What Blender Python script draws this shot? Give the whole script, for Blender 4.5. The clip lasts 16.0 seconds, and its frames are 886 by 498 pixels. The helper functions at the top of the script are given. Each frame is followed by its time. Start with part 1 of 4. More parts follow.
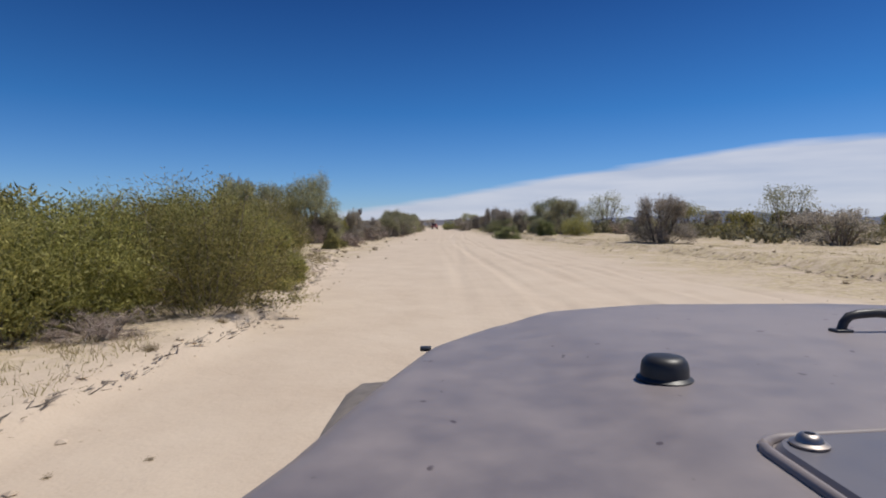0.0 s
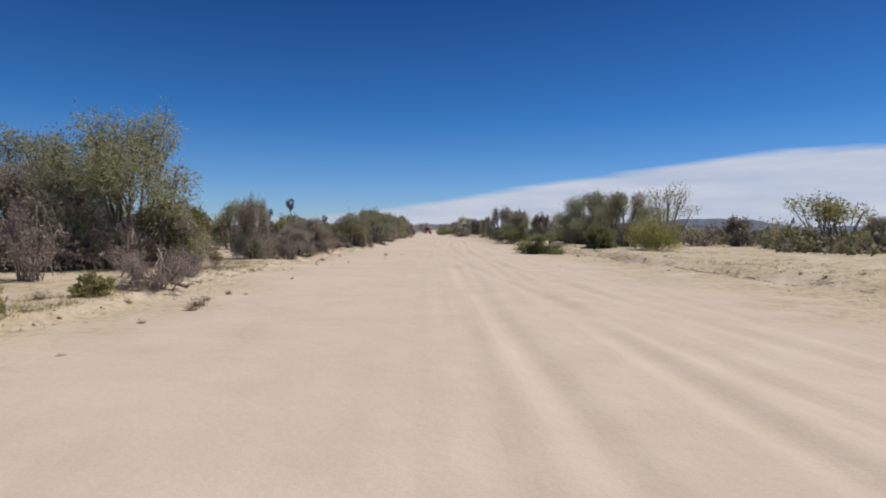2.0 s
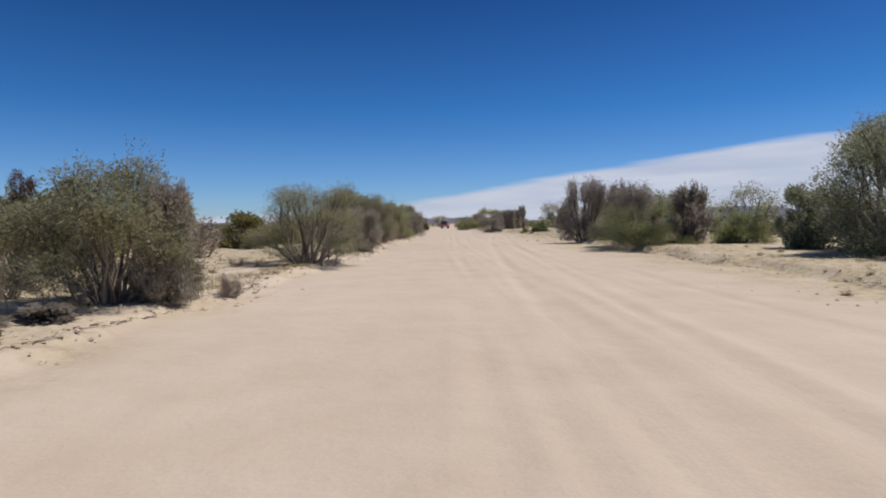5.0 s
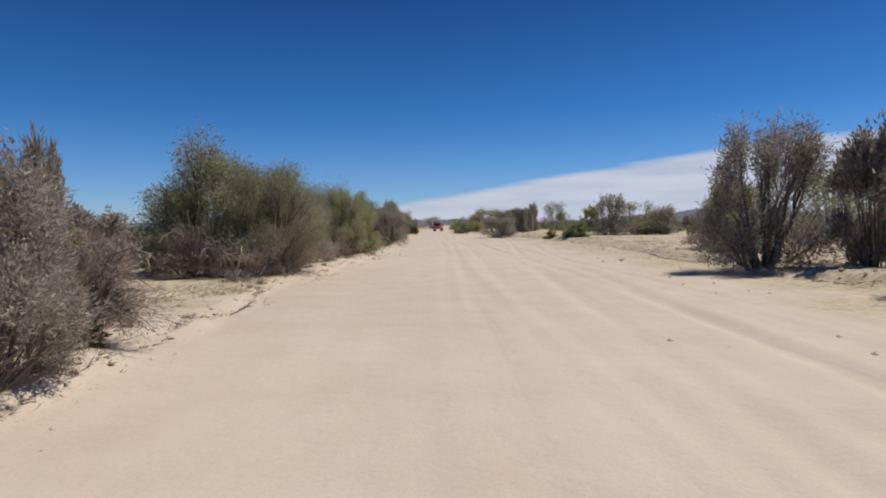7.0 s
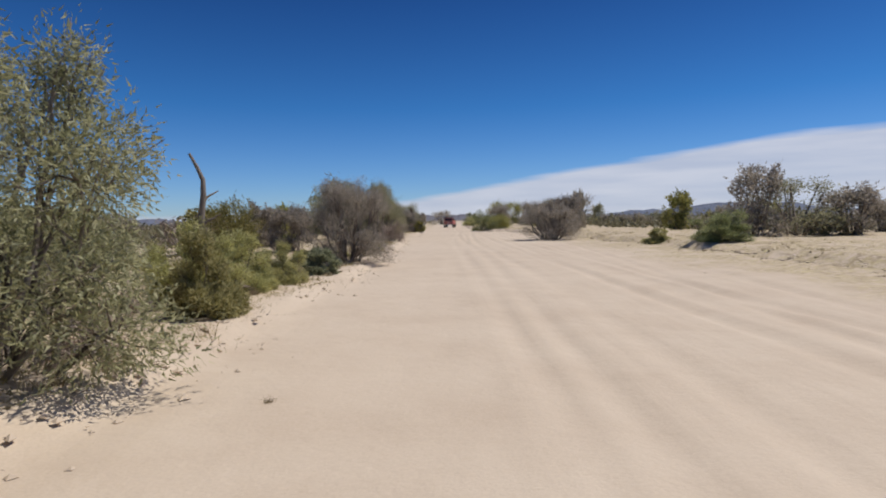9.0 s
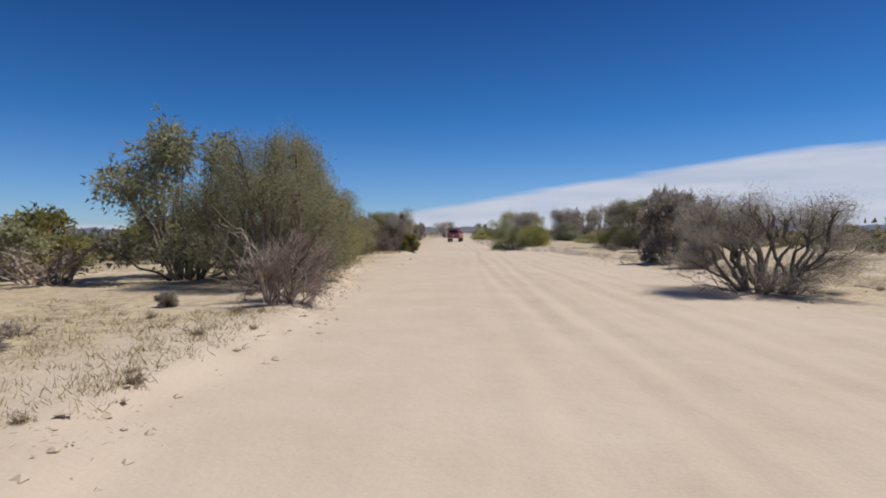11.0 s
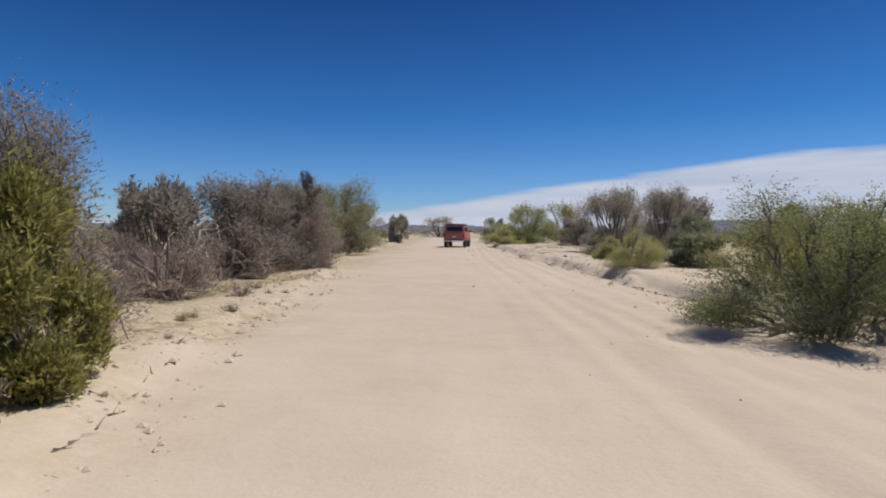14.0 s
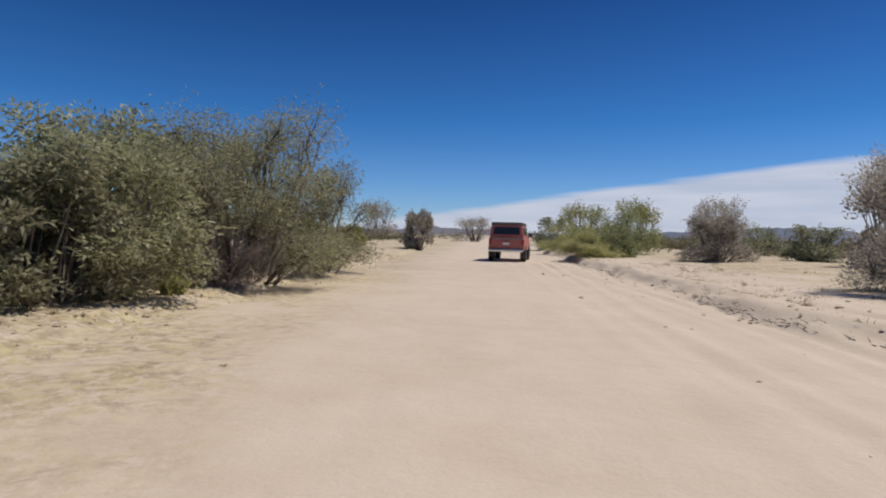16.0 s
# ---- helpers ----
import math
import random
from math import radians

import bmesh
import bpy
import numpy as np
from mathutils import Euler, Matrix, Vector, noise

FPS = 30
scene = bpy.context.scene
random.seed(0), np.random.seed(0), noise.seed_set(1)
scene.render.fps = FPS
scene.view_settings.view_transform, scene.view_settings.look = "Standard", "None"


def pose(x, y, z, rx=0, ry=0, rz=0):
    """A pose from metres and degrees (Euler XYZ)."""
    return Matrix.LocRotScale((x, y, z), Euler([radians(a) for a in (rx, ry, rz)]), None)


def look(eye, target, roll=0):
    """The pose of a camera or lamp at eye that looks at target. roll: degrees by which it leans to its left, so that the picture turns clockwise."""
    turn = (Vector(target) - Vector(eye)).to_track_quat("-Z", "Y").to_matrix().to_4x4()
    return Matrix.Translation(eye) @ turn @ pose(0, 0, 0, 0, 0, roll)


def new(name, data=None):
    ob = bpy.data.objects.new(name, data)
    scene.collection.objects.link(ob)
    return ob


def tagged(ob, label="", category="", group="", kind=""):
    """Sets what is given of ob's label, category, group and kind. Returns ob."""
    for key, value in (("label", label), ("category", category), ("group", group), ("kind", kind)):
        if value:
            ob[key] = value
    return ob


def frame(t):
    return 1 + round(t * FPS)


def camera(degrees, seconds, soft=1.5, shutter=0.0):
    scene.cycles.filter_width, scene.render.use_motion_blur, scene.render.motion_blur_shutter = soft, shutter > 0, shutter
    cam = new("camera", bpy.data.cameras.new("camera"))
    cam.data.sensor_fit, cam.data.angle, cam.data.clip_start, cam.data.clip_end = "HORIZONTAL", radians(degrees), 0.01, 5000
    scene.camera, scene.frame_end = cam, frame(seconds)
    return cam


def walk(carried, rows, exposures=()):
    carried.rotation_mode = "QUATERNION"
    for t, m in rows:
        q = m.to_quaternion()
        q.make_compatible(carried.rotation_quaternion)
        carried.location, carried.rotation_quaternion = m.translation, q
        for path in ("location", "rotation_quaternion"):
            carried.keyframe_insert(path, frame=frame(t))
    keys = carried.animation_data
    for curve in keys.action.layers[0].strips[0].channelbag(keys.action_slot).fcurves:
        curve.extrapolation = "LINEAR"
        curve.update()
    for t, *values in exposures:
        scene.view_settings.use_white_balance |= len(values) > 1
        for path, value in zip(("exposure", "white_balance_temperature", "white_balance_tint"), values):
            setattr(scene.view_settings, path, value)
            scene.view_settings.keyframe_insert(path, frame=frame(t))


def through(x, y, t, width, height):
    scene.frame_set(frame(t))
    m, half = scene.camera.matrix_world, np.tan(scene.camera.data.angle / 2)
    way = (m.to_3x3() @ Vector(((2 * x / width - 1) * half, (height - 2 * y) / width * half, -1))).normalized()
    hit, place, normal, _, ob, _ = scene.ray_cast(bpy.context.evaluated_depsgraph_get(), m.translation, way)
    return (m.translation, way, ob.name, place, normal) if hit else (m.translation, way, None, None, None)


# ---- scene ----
# ---------------- camera and its way along the wash ----------------
cam = camera(76.0, 16.0, soft=1.95, shutter=0.0)
# seconds, x, y, z, tilt, lean, turn
PATH = (
    (0.0, 0.000, 0.000, 1.507, -2.41, 0.21, -0.92),
    (0.5, 0.311, 6.069, 1.487, -2.36, -0.54, -2.50),
    (1.0, 0.592, 12.255, 1.505, -1.41, -0.65, -2.87),
    (1.5, 0.734, 18.363, 1.500, -1.96, -0.59, -2.30),
    (2.0, 0.719, 24.411, 1.496, -1.95, -0.49, -1.41),
    (2.5, 0.596, 30.428, 1.508, -2.02, -0.16, -0.11),
    (3.0, 0.466, 36.075, 1.495, -2.27, 0.89, 1.02),
    (3.5, 0.419, 42.079, 1.499, -2.24, 0.62, 1.20),
    (4.0, 0.401, 47.485, 1.514, -2.56, -0.04, -0.08),
    (4.5, 0.405, 52.726, 1.477, -2.58, 0.59, 0.29),
    (7.0, 0.436, 80.884, 1.526, -2.42, 0.74, -0.46),
    (7.5, 0.414, 86.878, 1.487, -2.19, -0.57, 0.21),
    (8.0, 0.273, 93.110, 1.504, -2.25, -0.35, 0.17),
    (8.5, 0.129, 99.107, 1.476, -2.19, -0.82, 0.41),
    (9.0, -0.030, 105.158, 1.495, -2.88, 0.91, 0.51),
    (11.5, -0.660, 138.796, 1.499, -1.50, 0.13, 0.74),
    (12.0, -0.777, 146.177, 1.488, -1.66, 0.72, 0.29),
    (12.5, -0.783, 153.296, 1.512, -1.62, -0.68, -0.70),
    (13.0, -0.733, 159.940, 1.538, -1.90, 0.40, -0.84),
    (13.5, -0.826, 166.209, 1.498, -1.67, 0.36, -0.27),
    (14.0, -0.871, 171.793, 1.476, -1.80, -0.55, 0.18),
    (14.5, -0.857, 177.204, 1.534, -1.66, 0.37, 0.62),
    (15.0, -0.934, 182.378, 1.492, -1.53, 0.97, 1.19),
    (15.5, -1.238, 187.378, 1.445, -1.43, 0.50, 2.66),
    (16.0, -1.649, 192.610, 1.437, -1.54, -1.48, 3.34),
)
walk(cam, [(r[0], pose(r[1], r[2], r[3], 90 + r[4], r[5], r[6])) for r in PATH])

# ---------------- sky and sun ----------------
SUN_EL, SUN_AZ = radians(63), radians(72)      # azimuth clockwise from +y
world = bpy.data.worlds.new("desert_sky")
scene.world = world
world.use_nodes = True
wn, wl = world.node_tree.nodes, world.node_tree.links
wn.clear()


def wmath(op, a, b=None, clamp=False):
    n = wn.new("ShaderNodeMath")
    n.operation, n.use_clamp = op, clamp
    for i, v in enumerate((a, b)):
        if v is None:
            continue
        if isinstance(v, (int, float)):
            n.inputs[i].default_value = v
        else:
            wl.new(v, n.inputs[i])
    return n.outputs[0]


sky = wn.new("ShaderNodeTexSky")
sky.sky_type, sky.sun_disc = "NISHITA", False
sky.sun_elevation, sky.sun_rotation = SUN_EL, SUN_AZ
sky.altitude, sky.air_density, sky.dust_density, sky.ozone_density = 900, 1.0, 0.25, 3.0
coord = wn.new("ShaderNodeTexCoord")
xyz = wn.new("ShaderNodeSeparateXYZ")
wl.new(coord.outputs["Generated"], xyz.inputs[0])
az = wmath("MULTIPLY", wmath("ARCTAN2", xyz.outputs[0], xyz.outputs[1]), 180 / math.pi)
el = wmath("MULTIPLY", wmath("ARCSINE", xyz.outputs[2]), 180 / math.pi)
# the cloud bank: its upper edge, in degrees over the horizon, by azimuth
ramp = wn.new("ShaderNodeValToRGB")
ramp.color_ramp.interpolation = "B_SPLINE"
wl.new(wmath("DIVIDE", wmath("ADD", az, 30.0), 90.0), ramp.inputs[0])
edge = ((-30, 0.6), (-12, 0.7), (-3, 2.1), (7, 3.7), (14, 4.8), (22, 5.9), (29, 6.6), (38, 7.0), (60, 6.5))
stops = ramp.color_ramp.elements
stops[0].position, stops[1].position = 0.0, 1.0
for a, _ in edge[1:-1]:
    stops.new((a + 30) / 90)
for s, (a, e) in zip(stops, edge):
    s.color = (e / 10, e / 10, e / 10, 1)
streak = wn.new("ShaderNodeTexNoise")
streak.inputs["Scale"].default_value, streak.inputs["Detail"].default_value = 5.0, 6.0
mapping = wn.new("ShaderNodeMapping")
mapping.inputs["Scale"].default_value = (1, 1, 9)
wl.new(coord.outputs["Generated"], mapping.inputs[0])
wl.new(mapping.outputs[0], streak.inputs[0])
wisp = wmath("MULTIPLY", wmath("SUBTRACT", streak.outputs[0], 0.45), 1.1)
over = wmath("SUBTRACT", wmath("ADD", wmath("MULTIPLY", ramp.outputs[0], 10.0), wisp), el)
cover = wmath("MULTIPLY", wmath("ADD", wmath("MULTIPLY", over, 1.7), 0.5, True), 0.9)
tint = wn.new("ShaderNodeMix")
tint.data_type, tint.blend_type = "RGBA", "MULTIPLY"
tint.inputs["Factor"].default_value = 1.0
wl.new(sky.outputs[0], tint.inputs["A"])
air = wn.new("ShaderNodeValToRGB")
wl.new(wmath("DIVIDE", el, 90.0), air.inputs[0])
deep = ((0, (0.50, 0.65, 0.95)), (3, (0.40, 0.595, 0.91)), (11, (0.16, 0.44, 0.76)), (22, (0.09, 0.26, 0.53)), (90, (0.12, 0.30, 0.55)))
air.color_ramp.elements[1].position = 1.0
for a, _ in deep[1:-1]:
    air.color_ramp.elements.new(a / 90)
for s, (_, c) in zip(air.color_ramp.elements, deep):
    s.color = (*c, 1)
wl.new(air.outputs[0], tint.inputs["B"])
bank = wn.new("ShaderNodeMix")
bank.data_type = "RGBA"
wl.new(cover, bank.inputs["Factor"])
wl.new(tint.outputs["Result"], bank.inputs["A"])
veil = wn.new("ShaderNodeValToRGB")
veil.color_ramp.elements[0].position, veil.color_ramp.elements[1].position = 0.34, 0.66
veil.color_ramp.elements[0].color, veil.color_ramp.elements[1].color = (0.43, 0.47, 0.58, 1), (0.54, 0.56, 0.64, 1)
wl.new(streak.outputs[0], veil.inputs[0])
white = wn.new("ShaderNodeMix")
white.data_type, white.blend_type = "RGBA", "MULTIPLY"
white.inputs["Factor"].default_value = 1.0
white.inputs["B"].default_value = (10.2, 10.2, 10.2, 1)
wl.new(veil.outputs[0], white.inputs["A"])
wl.new(white.outputs["Result"], bank.inputs["B"])
back = wn.new("ShaderNodeBackground")
back.inputs["Strength"].default_value = 0.11
wl.new(bank.outputs["Result"], back.inputs["Color"])
wout = wn.new("ShaderNodeOutputWorld")
wl.new(back.outputs[0], wout.inputs[0])

sun_data = bpy.data.lights.new("sun", "SUN")
sun_data.energy, sun_data.angle, sun_data.color = 3.85, radians(0.6), (1.0, 0.95, 0.87)
sun = new("sun", sun_data)
toward = Vector((math.sin(SUN_AZ) * math.cos(SUN_EL), math.cos(SUN_AZ) * math.cos(SUN_EL), math.sin(SUN_EL)))
sun.matrix_world = look(toward * 50, (0, 0, 0))


# ---------------- materials ----------------
class Mat:
    """A small builder of node materials."""

    def __init__(self, name):
        self.mat = bpy.data.materials.new(name)
        self.mat.use_nodes = True
        self.tree = self.mat.node_tree
        self.bsdf = self.tree.nodes["Principled BSDF"]
        self.out = self.tree.nodes["Material Output"]

    def add(self, kind):
        return self.tree.nodes.new(kind)

    def link(self, a, b):
        self.tree.links.new(a, b)

    def position(self, scale=(1, 1, 1), source="Object"):
        c, m = self.add("ShaderNodeTexCoord"), self.add("ShaderNodeMapping")
        m.inputs["Scale"].default_value = scale
        self.link(c.outputs[source], m.inputs[0])
        return m.outputs[0]

    def noise(self, vector, scale, detail=5.0, rough=0.55, warp=0.0):
        n = self.add("ShaderNodeTexNoise")
        n.inputs["Scale"].default_value, n.inputs["Detail"].default_value = scale, detail
        n.inputs["Roughness"].default_value, n.inputs["Distortion"].default_value = rough, warp
        self.link(vector, n.inputs["Vector"])
        return n.outputs["Fac"]

    def ramp(self, fac, *stops):
        r = self.add("ShaderNodeValToRGB")
        e = r.color_ramp.elements
        e[0].position, e[1].position = stops[0][0], stops[-1][0]
        for p, _ in stops[1:-1]:
            e.new(p)
        for q, (_, c) in zip(e, stops):
            q.color = (*c, 1) if len(c) == 3 else c
        self.link(fac, r.inputs[0])
        return r.outputs[0]

    def mix(self, fac, a, b, blend="MIX"):
        n = self.add("ShaderNodeMix")
        n.data_type, n.blend_type = "RGBA", blend
        for v, s in ((fac, n.inputs["Factor"]), (a, n.inputs["A"]), (b, n.inputs["B"])):
            if isinstance(v, (int, float)):
                s.default_value = v
            elif isinstance(v, tuple):
                s.default_value = (*v, 1)
            else:
                self.link(v, s)
        return n.outputs["Result"]

    def math(self, op, a, b=0.0, clamp=False):
        n = self.add("ShaderNodeMath")
        n.operation, n.use_clamp = op, clamp
        for i, v in enumerate((a, b)):
            if isinstance(v, (int, float)):
                n.inputs[i].default_value = v
            else:
                self.link(v, n.inputs[i])
        return n.outputs[0]

    def bump(self, height, strength, distance, under=None):
        n = self.add("ShaderNodeBump")
        n.inputs["Strength"].default_value, n.inputs["Distance"].default_value = strength, distance
        self.link(height, n.inputs["Height"])
        if under is not None:
            self.link(under, n.inputs["Normal"])
        return n.outputs[0]

    def finish(self, color=None, rough=None, metal=None, normal=None):
        for v, key in ((color, "Base Color"), (rough, "Roughness"), (metal, "Metallic"), (normal, "Normal")):
            if v is None:
                continue
            if isinstance(v, (int, float)):
                self.bsdf.inputs[key].default_value = v
            elif isinstance(v, tuple):
                self.bsdf.inputs[key].default_value = (*v, 1)
            else:
                self.link(v, self.bsdf.inputs[key])
        return self.mat


def sand_material():
    m = Mat("desert_sand")
    p = m.position()
    c, sep = m.add("ShaderNodeTexCoord"), m.add("ShaderNodeSeparateXYZ")
    m.link(c.outputs["Object"], sep.inputs[0])
    big, mid, fine = m.noise(p, 0.09, 4), m.noise(p, 0.9, 6), m.noise(p, 38, 4)
    sand = m.ramp(m.mix(0.45, mid, big), (0.3, (0.495, 0.39, 0.294)), (0.5, (0.56, 0.456, 0.352)), (0.72, (0.615, 0.512, 0.402)))
    sand = m.mix(0.13, sand, m.ramp(fine, (0.3, (0.36, 0.28, 0.19)), (0.7, (0.68, 0.57, 0.43))))
    # litter and dry grass off the driven part
    side = m.math("ABSOLUTE", m.math("SUBTRACT", sep.outputs[0], 1.8))
    off = m.math("DIVIDE", m.math("SUBTRACT", m.math("ADD", side, m.math("MULTIPLY", m.noise(p, 0.35, 5), 6.0)), 8.0), 2.5, True)
    crumbs = m.ramp(m.noise(p, 5.5, 8, 0.75), (0.40, (0, 0, 0)), (0.54, (1, 1, 1)))
    patch = m.ramp(m.noise(p, 0.6, 3), (0.30, (0, 0, 0)), (0.50, (1, 1, 1)))
    litter = m.math("MULTIPLY", m.math("MULTIPLY", crumbs, patch), m.math("MULTIPLY", off, 0.85))
    sand = m.mix(litter, sand, m.ramp(m.noise(p, 3.1, 5, 0.7), (0.34, (0.19, 0.135, 0.08)), (0.5, (0.36, 0.285, 0.15)), (0.66, (0.52, 0.44, 0.22))))
    # far off, the plain is scrub between bare patches
    far = m.math("DIVIDE", m.math("SUBTRACT", side, 45.0), 60.0, True)
    scrub = m.ramp(m.noise(m.position((1, 0.6, 1)), 0.05, 8, 0.7), (0.4, (0.10, 0.095, 0.055)), (0.6, (0.34, 0.28, 0.19)))
    sand = m.mix(far, sand, scrub)
    # wheel ruts along the way, then ripples and grains
    ruts = m.noise(m.position((2.2, 0.035, 1)), 1.0, 3, 0.5, 0.3)
    lane = m.math("MULTIPLY", m.math("SUBTRACT", 1.0, off, True), m.math("ADD", m.math("MULTIPLY", sep.outputs[0], 0.5), 0.25, True))
    n = m.bump(m.math("MULTIPLY", ruts, lane), 0.22, 0.10)
    n = m.bump(m.noise(p, 2.6, 6, 0.6), 0.5, 0.05, n)
    n = m.bump(fine, 0.2, 0.010, n)
    return m.finish(sand, 0.95, None, n)


def leaf_material(name, dark, mid, light, through=0.5):
    m = Mat(name)
    g, o = m.add("ShaderNodeNewGeometry"), m.add("ShaderNodeObjectInfo")
    col = m.ramp(g.outputs["Random Per Island"], (0.0, dark), (0.55, mid), (1.0, light))
    hue = m.add("ShaderNodeHueSaturation")
    m.link(m.math("ADD", m.math("MULTIPLY", o.outputs["Random"], 0.02), 0.49), hue.inputs["Hue"])
    m.link(m.math("ADD", m.math("MULTIPLY", o.outputs["Random"], 0.35), 0.82), hue.inputs["Value"])
    hue.inputs["Saturation"].default_value = 0.95
    m.link(col, hue.inputs["Color"])
    m.finish(hue.outputs[0], 0.6)
    t, x = m.add("ShaderNodeBsdfTranslucent"), m.add("ShaderNodeMixShader")
    m.link(hue.outputs[0], t.inputs[0])
    x.inputs[0].default_value = through
    m.link(m.bsdf.outputs[0], x.inputs[1])
    m.link(t.outputs[0], x.inputs[2])
    m.link(x.outputs[0], m.out.inputs[0])
    return m.mat


def bark_material(name, dark, light):
    m = Mat(name)
    p = m.position((6, 6, 1.5))
    g = m.add("ShaderNodeNewGeometry")
    fac = m.mix(0.5, m.noise(p, 9, 6), g.outputs["Random Per Island"])
    return m.finish(m.ramp(fac, (0.25, dark), (0.75, light)), 0.9, None, m.bump(m.noise(p, 30, 4), 0.4, 0.01))


def plain_material(name, color, rough=0.5, metal=0.0, wear=None, scale=30.0):
    m = Mat(name)
    p = m.position()
    other = wear or tuple(min(1, c * 1.35 + 0.01) for c in color)
    col = m.ramp(m.mix(0.5, m.noise(p, scale, 6), m.noise(p, scale / 8, 4)), (0.38, color), (0.7, other))
    return m.finish(col, rough, metal, m.bump(m.noise(p, scale * 6, 3), 0.08, 0.002))


SAND = sand_material()
LEAF = {
    "creosote": leaf_material("creosote_leaf", (0.155, 0.151, 0.040), (0.297, 0.275, 0.077), (0.507, 0.452, 0.149)),
    "greenbush": leaf_material("green_leaf", (0.145, 0.165, 0.062), (0.262, 0.285, 0.112), (0.41, 0.43, 0.19)),
    "yellowbrush": leaf_material("yellow_leaf", (0.254, 0.237, 0.081), (0.416, 0.387, 0.151), (0.600, 0.554, 0.266)),
    "saltbush": leaf_material("grey_green_leaf", (0.144, 0.149, 0.081), (0.265, 0.270, 0.155), (0.437, 0.443, 0.287)),
    "paloverde": leaf_material("feathery_leaf", (0.192, 0.190, 0.095), (0.330, 0.320, 0.171), (0.479, 0.454, 0.277)),
    "smokebush": leaf_material("smoky_leaf", (0.222, 0.190, 0.151), (0.381, 0.332, 0.269), (0.543, 0.484, 0.401)),
    "mistletoe": leaf_material("mistletoe_leaf", (0.075, 0.042, 0.032), (0.135, 0.080, 0.062), (0.21, 0.135, 0.10), 0.15),
}
BARK = bark_material("grey_bark", (0.10, 0.08, 0.064), (0.29, 0.245, 0.20))
TWIG = bark_material("dead_twig", (0.19, 0.145, 0.11), (0.46, 0.385, 0.315))
BROWN_TWIG = bark_material("brown_dead_twig", (0.195, 0.145, 0.120), (0.47, 0.385, 0.325))


# ---------------- ground ----------------
LEFT = ((-10, -3.2), (10, -2.9), (17, -3.4), (30, -5.2), (54, -5.3), (73, -4.0), (87, -3.25), (95, -3.6), (110, -3.0), (122, -2.6), (143, -3.2), (153, -4.2), (163, -5.6), (173, -3.4), (183, -4.2), (191, -4.6), (199, -7.0), (228, -6.5), (273, -8.0))
RIGHT = ((-10, 9.0), (24, 12.5), (54, 10.8), (67, 10.0), (85, 10.0), (100, 10.2), (115, 11.5), (134, 11.5), (153, 10.0), (168, 8.3), (174, 6.9), (181, 5.0), (191, 4.5), (203, 4.0), (236, 4.3), (273, 6.5))


def along(knots, y):
    """The knots' curve at y, eased from knot to knot."""
    if y <= knots[0][0]:
        return knots[0][1]
    for (y0, a), (y1, c) in zip(knots, knots[1:]):
        if y <= y1:
            t = (y - y0) / (y1 - y0)
            return a + (c - a) * t * t * (3 - 2 * t)
    return knots[-1][1]


def bank_left(y):
    return along(LEFT, y) + 0.15 * math.sin(y * 0.9 + 1)


def bank_right(y):
    return along(RIGHT, y) + 0.2 * math.sin(y * 0.7)


# wheel tracks: mid line, sway, its length, depth
TRACKS = ((0.9, 0.5, 31.0, 0.026), (2.2, 0.9, 43.0, 0.022), (3.6, 0.8, 27.0, 0.024), (0.4, 0.3, 19.0, 0.016), (4.6, 0.7, 51.0, 0.022), (5.2, 2.4, 26.0, 0.030))


def ground_z(x, y):
    """Height of the sand: a shallow wash between two low crumbling banks."""
    a, b = bank_left(y), bank_right(y)
    edge = 0.5 * noise.noise((x * 0.8, y * 0.8, 3.1)) + 0.28 * noise.noise((x * 2.3, y * 2.3, 8.1))
    rise = 0.0
    for over, high in ((a - x + edge, 0.16), (x - b + edge, 0.30 + 0.14 * noise.noise((1.0, y * 0.16, 4.0)))):
        if over > -0.3:
            t = min(1.0, (over + 0.3) / 0.55)
            rise += high * t * t * (3 - 2 * t)
    bumps = 0.05 * noise.noise((x * 0.45, y * 0.3, 0.0)) + 0.02 * noise.noise((x * 1.7, y * 1.1, 5.0))
    off = min(1.0, max(0.0, (abs(x - 1.2) - 5.0) / 6.0))
    bumps += off * (0.10 * noise.noise((x * 0.33, y * 0.33, 9.0)) + 0.05 * noise.noise((x * 1.3, y * 1.3, 2.0)))
    ruts = 0.0
    if -4 < x < 9.4:
        for k, (mid, sway, long, deep) in enumerate(TRACKS):
            c = mid + sway * math.sin(y / long + k * 1.7) + 0.25 * math.sin(y / 9.0 + k)
            for w in (-0.75, 0.75):
                d = (x - c - w) / 0.17
                if abs(d) < 4:
                    ruts -= deep * math.exp(-d * d) - 0.45 * deep * math.exp(-((abs(d) - 1.8) / 0.7) ** 2)
        ruts *= 0.75 + 0.65 * noise.noise((x * 0.3, y * 0.12, 6.0))
    ruts *= min(1.0, max(0.12, (x + 0.2) / 1.2))
    if off < 1 and x > 0:
        ruts += (1 - off) * min(1.0, x) * 0.006 * math.sin(x * 5.2 + 1.5 * noise.noise((x * 0.2, y * 0.05, 1.0)) * 3)
    return rise + bumps * 0.8 + ruts


def steps(*spans):
    out = []
    for a, b, n in spans:
        out += [a + (b - a) * i / n for i in range(n)]
    return out + [spans[-1][1]]


